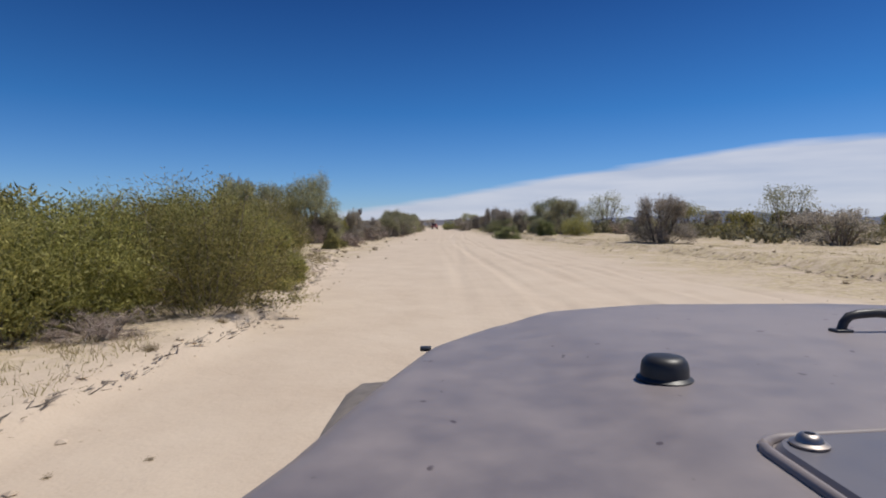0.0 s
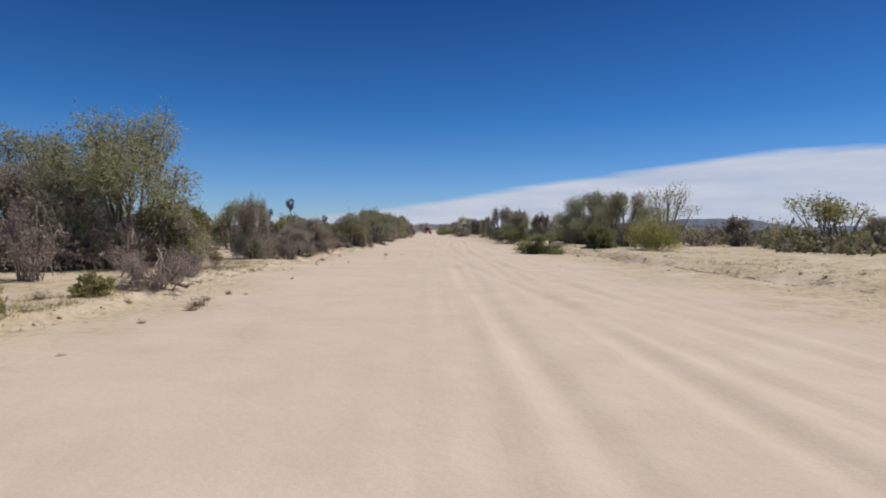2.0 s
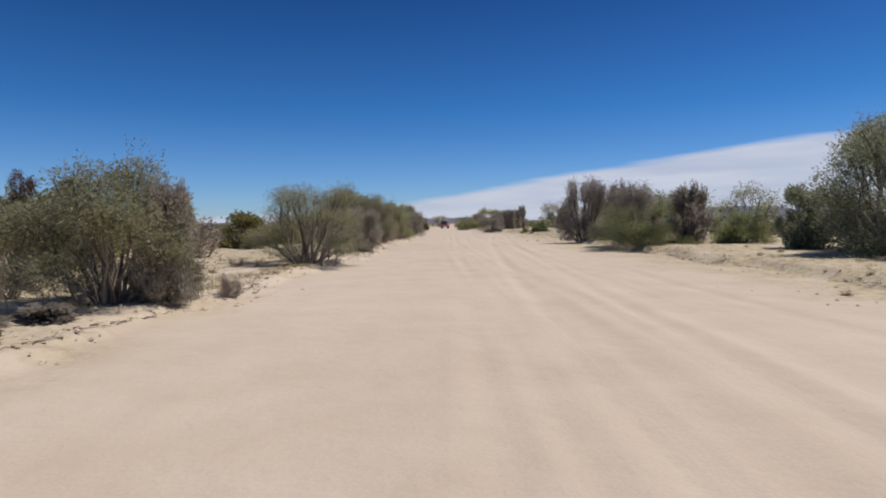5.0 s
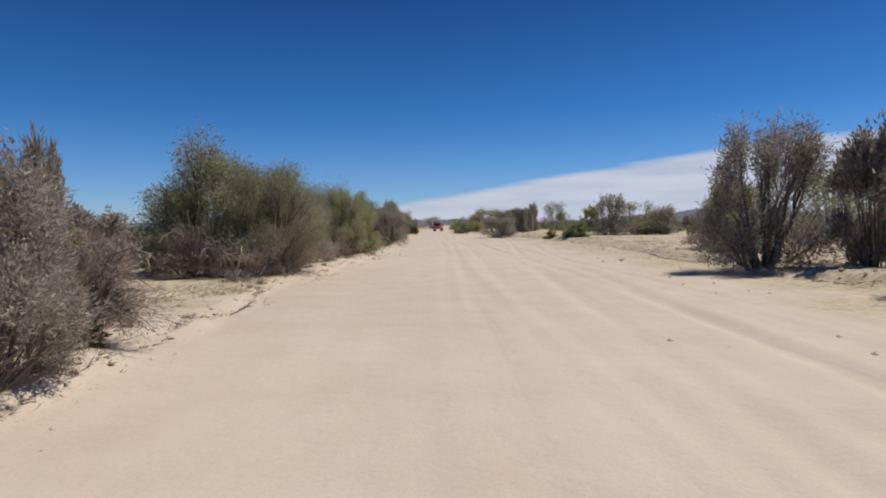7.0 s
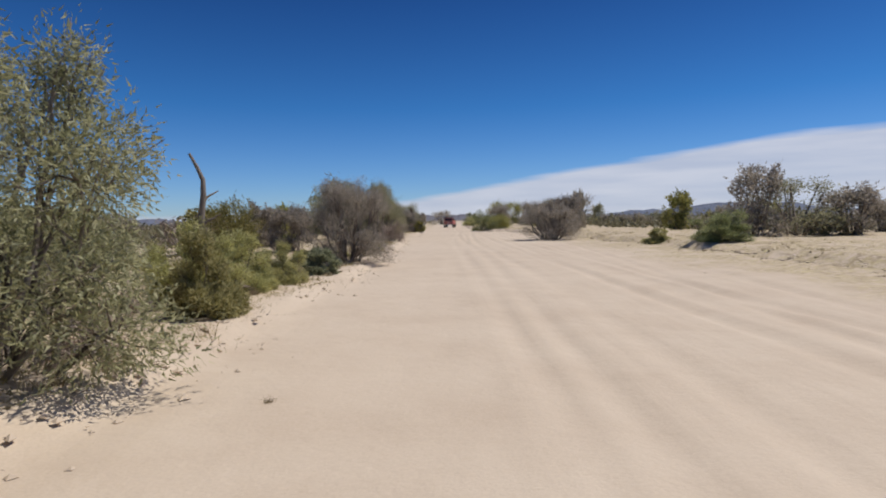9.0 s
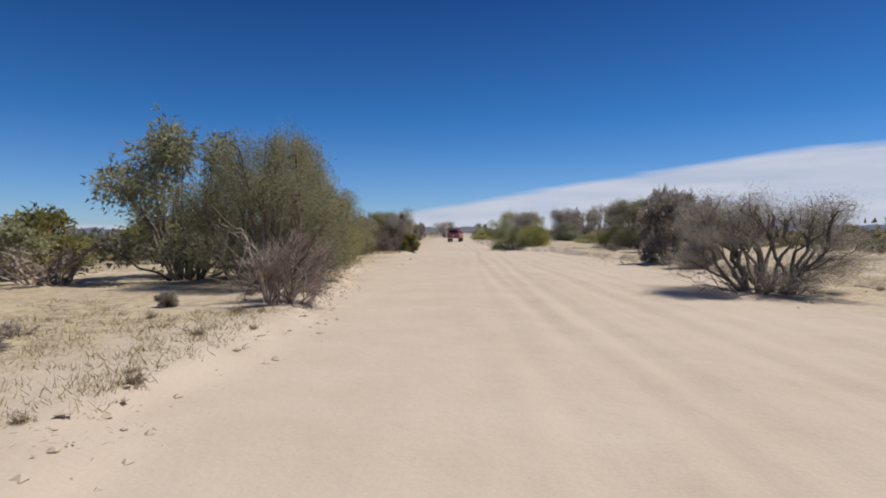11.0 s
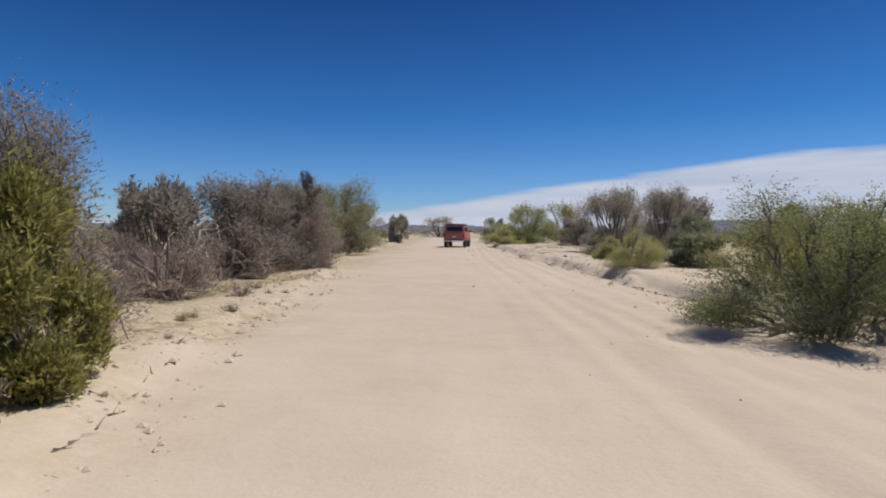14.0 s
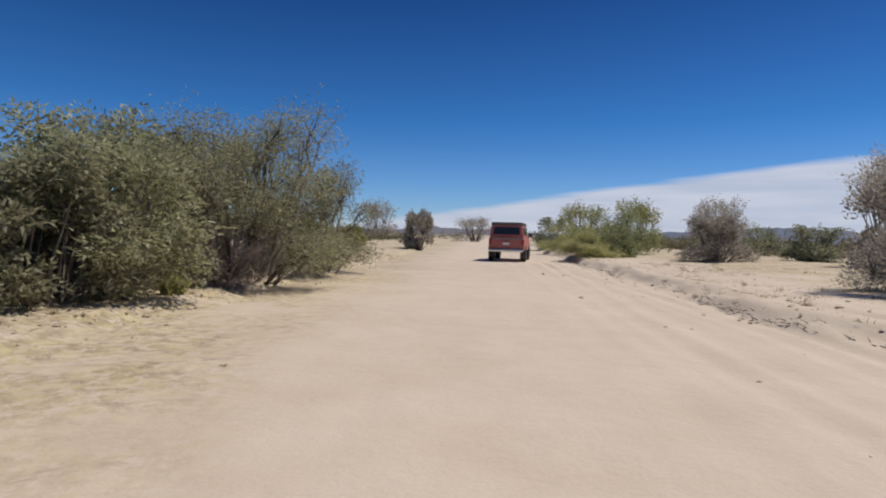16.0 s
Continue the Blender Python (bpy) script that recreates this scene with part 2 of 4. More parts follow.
def build_ground():
    xs = steps((-4400, -400, 8), (-400, -60, 10), (-60, -16, 22), (-16, -8, 20), (-8, 9, 170), (9, 11, 10), (11, 20, 22), (20, 60, 20), (60, 400, 10), (400, 4400, 8))
    ys = steps((-900, -60, 6), (-60, -4, 14), (-4, 236, 420), (236, 310, 50), (310, 600, 20), (600, 4500, 12))
    verts = [(x, y, ground_z(x, y)) for y in ys for x in xs]
    w = len(xs)
    faces = [(j * w + i, j * w + i + 1, j * w + w + i + 1, j * w + w + i) for j in range(len(ys) - 1) for i in range(w - 1)]
    me = bpy.data.meshes.new("ground")
    me.from_pydata(verts, [], faces)
    me.polygons.foreach_set("use_smooth", [True] * len(faces))
    me.materials.append(SAND)
    return tagged(new("ground", me), "pale sandy desert wash with wheel ruts and low crumbling banks", "ground", kind="structure")


build_ground()


def ridge(name, az0, az1, dist, peaks, seed, color):
    """A far range of hills on an arc round the plain; peaks: azimuth, width and height in degrees."""
    n, verts, faces = 120, [], []
    for i in range(n + 1):
        a = az0 + (az1 - az0) * i / n
        e = 0.15 + sum(h * math.exp(-((a - c) / w) ** 2) for c, w, h in peaks)
        e += 0.22 * noise.fractal((a * 0.35, seed, 0.0), 0.6, 2.0, 5)
        e *= min(1.0, i / 8, (n - i) / 8)
        top = dist * math.tan(radians(max(0.05, e)))
        for r, z in ((dist - 500, -3.0), (dist - 230, top * 0.45), (dist, top), (dist + 300, -3.0)):
            q = r + 60 * noise.noise((a * 0.8, z * 0.01, seed))
            verts.append((q * math.sin(radians(a)), 90 + q * math.cos(radians(a)), z))
    for i in range(n):
        for k in range(3):
            j = i * 4 + k
            faces.append((j, j + 4, j + 5, j + 1))
    me = bpy.data.meshes.new(name)
    me.from_pydata(verts, [], faces)
    # distance haze is put into the base colour as a blue-grey tint
    m = Mat(name + "_hazed_rock")
    p = m.position()
    col = m.ramp(m.noise(p, 0.012, 8, 0.65), (0.35, color), (0.7, tuple(c * 1.5 for c in color)))
    me.materials.append(m.finish(col, 0.95, None, m.bump(m.noise(p, 0.02, 6), 0.8, 20.0)))
    return tagged(new("mountain_range", me), "low far hills with blue-grey distance haze in their colour", "hills", kind="structure")


ridge("near_hills", -14, 12, 2300, ((-5, 3.5, 0.55), (2, 4, 0.45)), 3.0, (0.11, 0.105, 0.12))
ridge("far_hills", 8, 60, 2900, ((19, 5, 0.55), (27, 4.5, 1.05), (31, 2.2, 0.45), (42, 7, 0.7)), 8.0, (0.085, 0.10, 0.14))
ridge("west_hills", -75, -14, 3000, ((-30, 8, 0.35), (-50, 12, 0.6)), 5.0, (0.10, 0.11, 0.15))


# ---------------- plants ----------------
class Sheet:
    """Gathers triangles and quads for one mesh."""

    def __init__(self):
        self.v, self.f, self.n = [], [], 0

    def blades(self, p):
        """p: n x 3 x 3, the corners of n pointed blades."""
        n = len(p)
        self.v.append(p.reshape(-1, 3))
        self.f.append(np.arange(3 * n).reshape(-1, 3) + self.n)
        self.n += 3 * n

    def tube(self, pts, r0, r1, sides=4):
        pts = np.asarray(pts, float)
        k = len(pts)
        d = np.gradient(pts, axis=0)
        d /= np.linalg.norm(d, axis=1, keepdims=True) + 1e-9
        a = np.cross(d, (0.31, 0.62, 0.11))
        a /= np.linalg.norm(a, axis=1, keepdims=True) + 1e-9
        b = np.cross(d, a)
        r = np.linspace(r0, r1, k)[:, None, None]
        ang = np.arange(sides) * 2 * np.pi / sides
        ring = pts[:, None] + r * (a[:, None] * np.cos(ang)[None, :, None] + b[:, None] * np.sin(ang)[None, :, None])
        i, j = np.meshgrid(np.arange(k - 1), np.arange(sides), indexing="ij")
        q = np.stack([i * sides + j, i * sides + (j + 1) % sides, (i + 1) * sides + (j + 1) % sides, (i + 1) * sides + j], -1).reshape(-1, 4)
        self.v.append(ring.reshape(-1, 3))
        self.f.append(q + self.n)
        self.n += k * sides

    def mesh(self, name, material):
        me = bpy.data.meshes.new(name)
        v = np.concatenate(self.v)
        sizes = np.concatenate([np.full(len(f), f.shape[1]) for f in self.f])
        loops = np.concatenate([f.ravel() for f in self.f])
        me.vertices.add(len(v))
        me.vertices.foreach_set("co", v.astype(np.float32).ravel())
        me.loops.add(len(loops))
        me.loops.foreach_set("vertex_index", loops.astype(np.int32))
        me.polygons.add(len(sizes))
        me.polygons.foreach_set("loop_start", (np.cumsum(sizes) - sizes).astype(np.int32))
        me.polygons.foreach_set("loop_total", sizes.astype(np.int32))
        me.materials.append(material)
        me.update(calc_edges=True)
        return me


def unit(v):
    return v / (np.linalg.norm(v, axis=-1, keepdims=True) + 1e-9)


def leaves(sheet, rng, at, along, length, width):
    """Pointed leaves at the places `at`, leaning along `along`."""
    n = len(at)
    d = unit(along + rng.normal(0, 0.7, (n, 3)))
    s = unit(np.cross(d, rng.normal(0, 1, (n, 3))))
    l = (length * rng.uniform(0.6, 1.3, n))[:, None]
    w = (width * rng.uniform(0.7, 1.2, n))[:, None]
    sheet.blades(np.stack([at + s * w, at - s * w, at + d * l], 1))


def curve(a, b, sag, rng, k=6):
    t = np.linspace(0, 1, k)[:, None]
    mid = (a + b) / 2 + sag
    p = (1 - t) ** 2 * a + 2 * t * (1 - t) * mid + t * t * b
    p[1:-1] += rng.normal(0, 0.012, (k - 2, 3))
    return p


# leaf length and width in metres, twig reach, scatter, widest height, squareness, upward, lumps, share of leaves in clumps, clump size
HABIT = {
    "creosote": (0.080, 0.0118, 0.14, 0.017, 0.34, 2.5, 0.8, 0.30, 0.45, 0.060),
}
# leaves and stems by distance, and how much wider a leaf is there
DETAIL = ((11500, 64, 1.08), (6800, 44, 1.8), (2000, 26, 3.3))
shapes = {}


def leafy_shapes(kind, variant, coarse, across, fine):
    """Stem and crown meshes of one plant in a box one wide, one deep and one high."""
    length, width, reach, scatter, low, square, upward, lumps, share, clump = HABIT[kind]
    total, stems, wider = DETAIL[coarse]
    fit = across ** 0.85
    total = int(total * min(1.9, 0.6 + 0.25 * across) * (1.8 if fine else 1))
    length, width = (length * 0.75, width * 0.72) if fine else (length, width)
    length, width = length * (1 + 0.35 * coarse) / fit, width * wider * (1.6 if across > 5 else 1) / fit
    twigs = 8 - 2 * coarse
    count = int(total * (1 - share) / (stems * twigs))
    rng = np.random.default_rng(sum(map(ord, kind)) * 10 + variant)
    wood, crown = Sheet(), Sheet()
    lobe = rng.uniform(0, 2 * np.pi, 4)

    def inside(x, y, z):
        """0 in the heart of the crown, 1 on its lumpy outline."""
        a = np.arctan2(y, x)
        v = (z - low) / (1 - low) if z > low else (low - z) / (low + 0.16)
        size = 1 - lumps * (0.5 + 0.5 * np.sin(2.5 * a + lobe[0]) * np.sin(6 * z + 2 * a + lobe[1]))
        return ((2 * np.hypot(x, y)) ** square + v ** square) ** (1 / square) / size

    made = 0
    while made < stems:
        x, y, z = rng.uniform(-0.5, 0.5), rng.uniform(-0.5, 0.5), rng.uniform(0.04, 1.0)
        d = inside(x, y, z)
        if d > 1 or rng.random() > 0.25 + 0.75 * d:
            continue
        made += 1
        tip = np.array([x, y, z]) * (0.90 if made % 7 else 0.98)
        root = np.array([*(rng.normal(0, 0.05, 2)), -0.03]) + (0.42 * x, 0.42 * y, 0)
        line = curve(root, tip, np.array([0.05 * x, 0.05 * y, 0.06]) + rng.normal(0, 0.02, 3), rng, 7)
        wood.tube(line[:: (2, 3, 6)[coarse]], 0.0030, 0.0012, 3)
        stem_dir = unit(line[-1] - line[4])
        for _ in range(twigs):
            t = 1 - 0.75 * rng.uniform(0, 1) ** 1.2
            k = min(5, int(t * 6))
            start = line[k] + (line[k + 1] - line[k]) * (t * 6 - k)
            out = unit(stem_dir * 0.7 + rng.normal(0, 0.55, 3) + (0.5 * x, 0.5 * y, upward))
            span = reach * rng.uniform(0.5, 1.1)
            end = start + out * span
            end[2] = max(0.02, end[2])
            leaves(wood, rng, start[None], unit(end - start)[None] * 9, span, 0.0018)
            f = rng.uniform(0.0, 1.08, count)[:, None]
            at = start + (end - start) * f + rng.normal(0, scatter, (count, 3))
            at[:, 2] = np.maximum(at[:, 2], 0.0)
            leaves(crown, rng, at, np.repeat((unit(end - start) + (0, 0, 0.3 * upward))[None], count, 0) * 1.1, length, width)
    # soft sprays through the crown, thicker towards its outline
    clumps = (110, 60, 46)[coarse]
    each = int(total * share / clumps)
    made = 0
    while made < clumps:
        x, y, z = rng.uniform(-0.5, 0.5), rng.uniform(-0.5, 0.5), rng.uniform(0.03, 1.0)
        d = inside(x, y, z)
        if d > 0.92 or rng.random() > d ** 2 + 0.12:
            continue
        made += 1
        c = np.array([x, y, z * 0.96])
        out = unit(np.array([x, y, 0.35 + 0.6 * (z - low) + 0.5 * upward]))
        spread = np.array([1, 1, 0.8]) * clump * (1, 1.1, 1.35)[coarse] * rng.uniform(0.7, 1.35)
        at = c + np.clip(rng.normal(0, 1, (each, 3)), -1.9, 1.9) * spread - out * np.abs(rng.normal(0, 0.03, (each, 1)))
        at[:, 2] = np.abs(at[:, 2])
        leaves(crown, rng, at, np.repeat(out[None], each, 0) * 0.9, length, width)
    return wood.mesh(kind + "_stems", BARK), crown.mesh(kind + "_crown", LEAF[kind])


# lobes, their width and height, lowest lobe, share of tall plumes, leaf length and width in metres, droop, bare limbs below
LOBED = {
    "smokebush": (28, 0.120, 0.155, 0.10, 0.48, 0.095, 0.0140, -0.7, 0.50),
    "paloverde": (26, 0.150, 0.140, 0.13, 0.32, 0.085, 0.0135, 0.10, 0.55),
    "saltbush": (28, 0.128, 0.145, 0.08, 0.35, 0.085, 0.0170, -0.4, 0.40),
    "greenbush": (30, 0.132, 0.170, 0.05, 0.20, 0.085, 0.0145, -0.7, 0.15),
    "yellowbrush": (22, 0.138, 0.170, 0.08, 0.15, 0.070, 0.0120, -0.5, 0.15),
    "creosote": (28, 0.124, 0.160, 0.08, 0.40, 0.080, 0.0145, -0.9, 0.35),
}


def lobed_shapes(kind, variant, coarse, across, fine):
    """Stems and crown of a plant whose crown is a crowd of separate tufts, in a box one wide, one deep and one high."""
    many, wide, high, lowest, plumes, length, width, droop, bare = LOBED[kind]
    total = DETAIL[coarse][0]
    total = int(total * min(2.1, 0.6 + 0.3 * across) * (1.0 if kind in ("smokebush", "paloverde") else 1.2))
    grow = 1.0 if across < 3 else 1.12 if across < 5 else 1.1
    total = int(total * 1.5) if across > 5 and coarse == 0 else total
    if fine:
        total, length, width = int(total * 2.1), length * 0.58, width * 0.58
    length, width = length * grow * (1 + 0.3 * coarse) / across, width * grow * (1, 1.7, 3.0)[coarse] / across
    rng = np.random.default_rng(sum(map(ord, kind)) * 17 + variant)
    wood, crown = Sheet(), Sheet()
    lean = rng.normal(0, 0.05, 2)
    skew = rng.uniform(0, 2 * np.pi)
    lobes = []
    for k in range(many):
        tall = k < many * plumes
        a = skew + k * 2.39996 + rng.normal(0, 0.25)
        if tall:
            r = 0.27 * math.sqrt(rng.uniform(0, 1))
            z = 0.60 + 0.26 * rng.uniform(0.1, 1) * (1 - 1.1 * r)
        else:
            z = lowest + (0.62 - lowest) * rng.uniform(0, 1) ** (1.0 if bare > 0.5 else 1.7)
            r = (0.20 + 0.17 * math.sqrt(max(0.0, 1 - ((z - 0.3) / 0.55) ** 2))) * rng.uniform(0.75 if bare > 0.5 else 0.35, 1.05)
        size = rng.uniform(0.75, 1.25) * (0.85 if tall else 1.1)
        lift = rng.uniform(1.0, 1.5) if tall else rng.uniform(0.75, 1.0)
        hi = high * size * lift
        z = min(z, 1.0 - 0.9 * hi)
        lobes.append((np.array([r * math.cos(a) + lean[0] * z, r * math.sin(a) + lean[1] * z, z]), wide * size, hi))
    weight = np.array([w * w + 1.6 * w * h for _, w, h in lobes])
    counts = (total * weight / weight.sum()).astype(int)
    for (c, rx, rz), n in zip(lobes, counts):
        # leaves crowd to the outside of a tuft, which has bites and loose ends of its own
        u = unit(rng.normal(0, 1, (n, 3)))
        bite = rng.uniform(0, 6.28, 4)
        lump = 0.86 + 0.20 * np.sin(3.1 * u[:, 0] + bite[0]) * np.sin(3.7 * u[:, 1] + bite[1]) + 0.16 * np.sin(7.3 * u[:, 2] + bite[2]) * np.sin(6.1 * u[:, 0] + bite[3])
        far = np.clip(rng.uniform(0, 1, n) ** 0.38 + rng.normal(0, 0.07, n), 0.05, 1.25) * lump
        at = c + u * far[:, None] * (rx, rx, rz)
        at[:, 2] = np.abs(at[:, 2])
        out = u * 0.7 + (0.5 * c[0], 0.5 * c[1], -droop)
        leaves(crown, rng, at, out * 1.2, length, width)
        # sprays that stick out
        for _ in range((9, 5, 3)[coarse]):
            d = unit(rng.normal(0, 1, 3) + (0, 0, -1.3 * droop))
            m = max(6, n // 110)
            f = rng.uniform(0.7, 1.35, m)[:, None]
            spray = c + d * f * (rx, rx, rz) + rng.normal(0, 0.012, (m, 3))
            spray[:, 2] = np.abs(spray[:, 2])
            leaves(crown, rng, spray, np.repeat(d[None], m, 0) * 1.5, length, width)
        root = np.array([*rng.normal(0, 0.035, 2), -0.03]) + c * (0.22, 0.22, 0)
        line = curve(root, c, np.array([0.10 * c[0], 0.10 * c[1], 0.07]) + rng.normal(0, 0.03, 3), rng, 8)
        wood.tube(line[:: (1, 2, 7)[coarse]], 0.0115 * (0.6 + 0.6 * bare), 0.004, (5, 3, 3)[coarse])
        for _ in range((7, 4, 1)[coarse]):
            start = line[rng.integers(4, 8)]
            end = c + unit(rng.normal(0, 1, 3) + (0, 0, 0.4)) * rng.uniform(0.5, 1.0) * (rx, rx, rz)
            end[2] = max(0.01, end[2])
            wood.tube(curve(start, end, rng.normal(0, 0.012, 3), rng, 4)[:: (1, 3, 3)[coarse]], 0.0042, 0.0014, 3)
    # bare twigs about the foot
    for _ in range(int((44, 16, 4)[coarse] * bare)):
        a, r = rng.uniform(0, 6.28), 0.36 * math.sqrt(rng.uniform(0.05, 1))
        tip = np.array([r * math.cos(a), r * math.sin(a), rng.uniform(0.05, 0.42)])
        line = curve(tip * (0.35, 0.35, 0) - (0, 0, 0.02), tip, np.array([0, 0, rng.uniform(0, 0.12)]), rng, 5)
        wood.tube(line[:: (1, 2, 4)[coarse]], 0.0036, 0.0012, 3)
        n = (6, 4, 2)[coarse]
        leaves(wood, rng, np.repeat(tip[None], n, 0) * rng.uniform(0.6, 1.05, (n, 1)), rng.normal(0, 1, (n, 3)) + (0, 0, 0.4), 0.10, (0.0022, 0.0034, 0.006)[coarse])
    return wood.mesh(kind + "_stems", BARK), crown.mesh(kind + "_crown", LEAF[kind])


def dead_shapes(variant, coarse, small):
    """A tangle of bare twigs, in a unit box: pale stout limbs over a dark heart of fine twigs."""
    rng = np.random.default_rng(700 + variant)
    wood, fine = Sheet(), Sheet()
    for i in range(10):
        a, r = rng.uniform(0, 2 * np.pi), rng.uniform(0.22, 0.46)
        away = np.array([np.cos(a), np.sin(a), 0])
        line = curve(away * 0.1 - (0, 0, 0.03), away * r + (0, 0, rng.uniform(0.0, 0.5)), np.array([0, 0, rng.uniform(0.4, 0.95)]) + rng.normal(0, 0.08, 3), rng, 9)
        line[1:-1] += rng.normal(0, 0.014, (7, 3))
        wood.tube(line[:: 1 + coarse], 0.0085, 0.003, 5 if not coarse else 3)
        for _ in range((5, 3, 1)[coarse]):
            q = line[rng.integers(3, 9)]
            end = q + rng.normal(0, 0.12, 3) + away * 0.06
            end[2] = max(0.02, end[2])
            wood.tube(curve(q, end, rng.normal(0, 0.03, 3), rng, 5)[:: 1 + coarse], 0.005, 0.0016, 3)
    knots = []
    for i in range(16):
        a, r = rng.uniform(0, 2 * np.pi), 0.36 * np.sqrt(rng.uniform(0.02, 1))
        knots.append((np.array([r * np.cos(a), r * np.sin(a), rng.uniform(0.12, 0.78) * (1 - 0.5 * (r / 0.42) ** 2)]), rng.uniform(0.11, 0.20)))
    for i in range(30):
        c, size = knots[i % 16]
        a = np.arctan2(c[1], c[0])
        tip = c + rng.normal(0, 0.05, 3)
        line = curve(np.array([*rng.normal(0, 0.08, 2), -0.03]), tip, np.array([0.1 * np.cos(a), 0.1 * np.sin(a), 0.16]), rng, 7)
        fine.tube(line[:: 1 + coarse], 0.008, 0.003, 4)
        for _ in range((18, 9, 5)[coarse]):
            t = rng.uniform(0.35, 1)
            k = min(5, int(t * 6))
            start = line[k] + (line[k + 1] - line[k]) * (t * 6 - k)
            end = c + unit(rng.normal(0, 1, 3)) * size * rng.uniform(0.6, 1.15)
            end[2] = max(0.01, end[2])
            sub = curve(start, end, rng.normal(0, 0.03, 3), rng, 3)
            fine.tube(sub[:: 1 + (coarse > 0)], 0.0022, 0.0008, 3)
            n = 20 if small else (11, 7, 4)[coarse]
            f = rng.uniform(0, 1.05, n)[:, None]
            at = start + (end - start) * f + rng.normal(0, 0.014, (n, 3))
            at[:, 2] = np.abs(at[:, 2])
            leaves(fine, rng, at, np.repeat(unit(end - start)[None], n, 0) * 0.6, 0.028 if small else 0.048, 0.0018 if small else (0.0032, 0.0060, 0.011)[coarse])
    return wood.mesh("dead_limbs", TWIG), fine.mesh("dead_twigs", BROWN_TWIG)


def clump_shape(variant):
    rng = np.random.default_rng(900 + variant)
    s = Sheet()
    n = 1600
    knots = rng.normal(0, 0.25, (14, 3)) * (1, 1, 1.3)
    at = knots[rng.integers(0, 14, n)] + rng.normal(0, 0.11, (n, 3))
    leaves(s, rng, at, unit(at) + (0, 0, -0.4), 0.20, 0.016)
    return s.mesh("mistletoe_clump", LEAF["mistletoe"])


LABELS = {
    "creosote": ("creosote_bush", "olive green creosote bush with many thin upright stems", "bush"),
    "greenbush": ("green_bush", "dense fresh green desert bush low on the sand", "bush"),
    "yellowbrush": ("yellow_brush", "rounded yellow-green brittle shrub on the wash bank", "bush"),
    "saltbush": ("saltbush", "grey-green saltbush with dense small leaves", "bush"),
    "paloverde": ("palo_verde_tree", "feathery grey-green palo verde tree with several thin trunks", "tree"),
    "smokebush": ("smoke_tree", "dusty grey-brown smoke tree with fine upright twigs", "tree"),
    "deadbrush": ("dead_brush", "tangled heap of dead brown brush with bare twigs", "bush"),
    "mistletoe": ("mistletoe_tree", "bare thin tree hung with dark mistletoe clumps", "tree"),
}
count_of = {}


def part(name, me, parent, label="", m=None):
    ob = new(name, me)
    ob.parent = parent
    if m is not None:
        ob.matrix_basis = m
    if label:
        tagged(ob, label)
    return ob


def plant(kind, x, y, w, h, thicket=False):
    """One shrub or tree, w wide and h high, on the ground at x, y."""
    i = count_of[kind] = count_of.get(kind, 0) + 1
    rng = random.Random(f"{kind}{i}")
    coarse = 2 if thicket else 0 if (abs(x) < 8.2 or 0 < x < 16 and w > 2.6 or w > 4.6 and abs(x) < 19) and y < 224 else 1 if abs(x) < 17 and y < 242 else 2
    across = 1.2 if w < 1.7 else 2.3 if w < 3.1 else 4.0 if w < 4.8 else 6.0
    name, label, category = LABELS[kind]
    size = "tall " if h > 3.4 else "low " if h < 1.3 else ""
    root = tagged(new(name), size + label, category, "desert plants along the wash")
    turn = rng.uniform(0, 360)
    root.matrix_basis = pose(x, y, ground_z(x, y) - 0.03, 0, 0, turn) @ Matrix.Diagonal((w * 1.2, w * 1.2, h * 1.05, 1))
    fine = -6.4 < x < 7.2 and coarse == 0 and w > 1.0
    key = (kind, i % 2, coarse, across, fine)
    if kind in ("deadbrush", "mistletoe"):
        key = ("deadbrush", i % 2, coarse, fine)
        if key not in shapes:
            shapes[key] = dead_shapes(i % 2 + 10 * coarse, coarse, fine)
        low = kind == "mistletoe"
        m = Matrix.Diagonal((1, 1, 0.75 if low else 1, 1))
        tagged(part("trunk", shapes[key][0], root, m=m), kind="stuff")
        tagged(part("twig_tangle", shapes[key][1], root, m=m), kind="stuff")
        if low:
            for k in range(rng.randint(1, 2)):
                px, py, pz = rng.uniform(-0.3, 0.3), rng.uniform(-0.3, 0.3), rng.uniform(0.5, 0.8) if k else 0.9
                limb = Sheet()
                limb.tube(curve(np.array([px * 0.2, py * 0.2, 0.0]), np.array([px, py, pz]), np.array([px * 0.2, py * 0.2, 0.1]), np.random.default_rng(k + i), 6), 0.014, 0.006, 5)
                turn = np.random.default_rng(k * 31 + i)
                for _ in range(7):
                    q = np.array([px, py, pz]) * turn.uniform(0.5, 0.95)
                    limb.tube(curve(q, q + turn.normal(0, 0.09, 3) + (0, 0, 0.08), turn.normal(0, 0.02, 3), turn, 4), 0.006, 0.002, 3)
                part("limb", limb.mesh("limb", BARK), root)
                ck = ("clump", k % 3)
                if ck not in shapes:
                    shapes[ck] = clump_shape(k)
                d = rng.uniform(0.26, 0.42)
                part("mistletoe_clump", shapes[ck], root, "dark red-brown mistletoe clump", Matrix.LocRotScale((px, py, pz), None, (d / w, d / w, d * 1.6 / h)))
    else:
        if key not in shapes:
            shapes[key] = (leafy_shapes if kind == "creosote" and coarse == 0 and 1.7 < w < 4 else lobed_shapes)(kind, i % 2, coarse, across, fine)
        tagged(part("trunk", shapes[key][0], root), kind="stuff")
        part("crown", shapes[key][1], root)
    return root


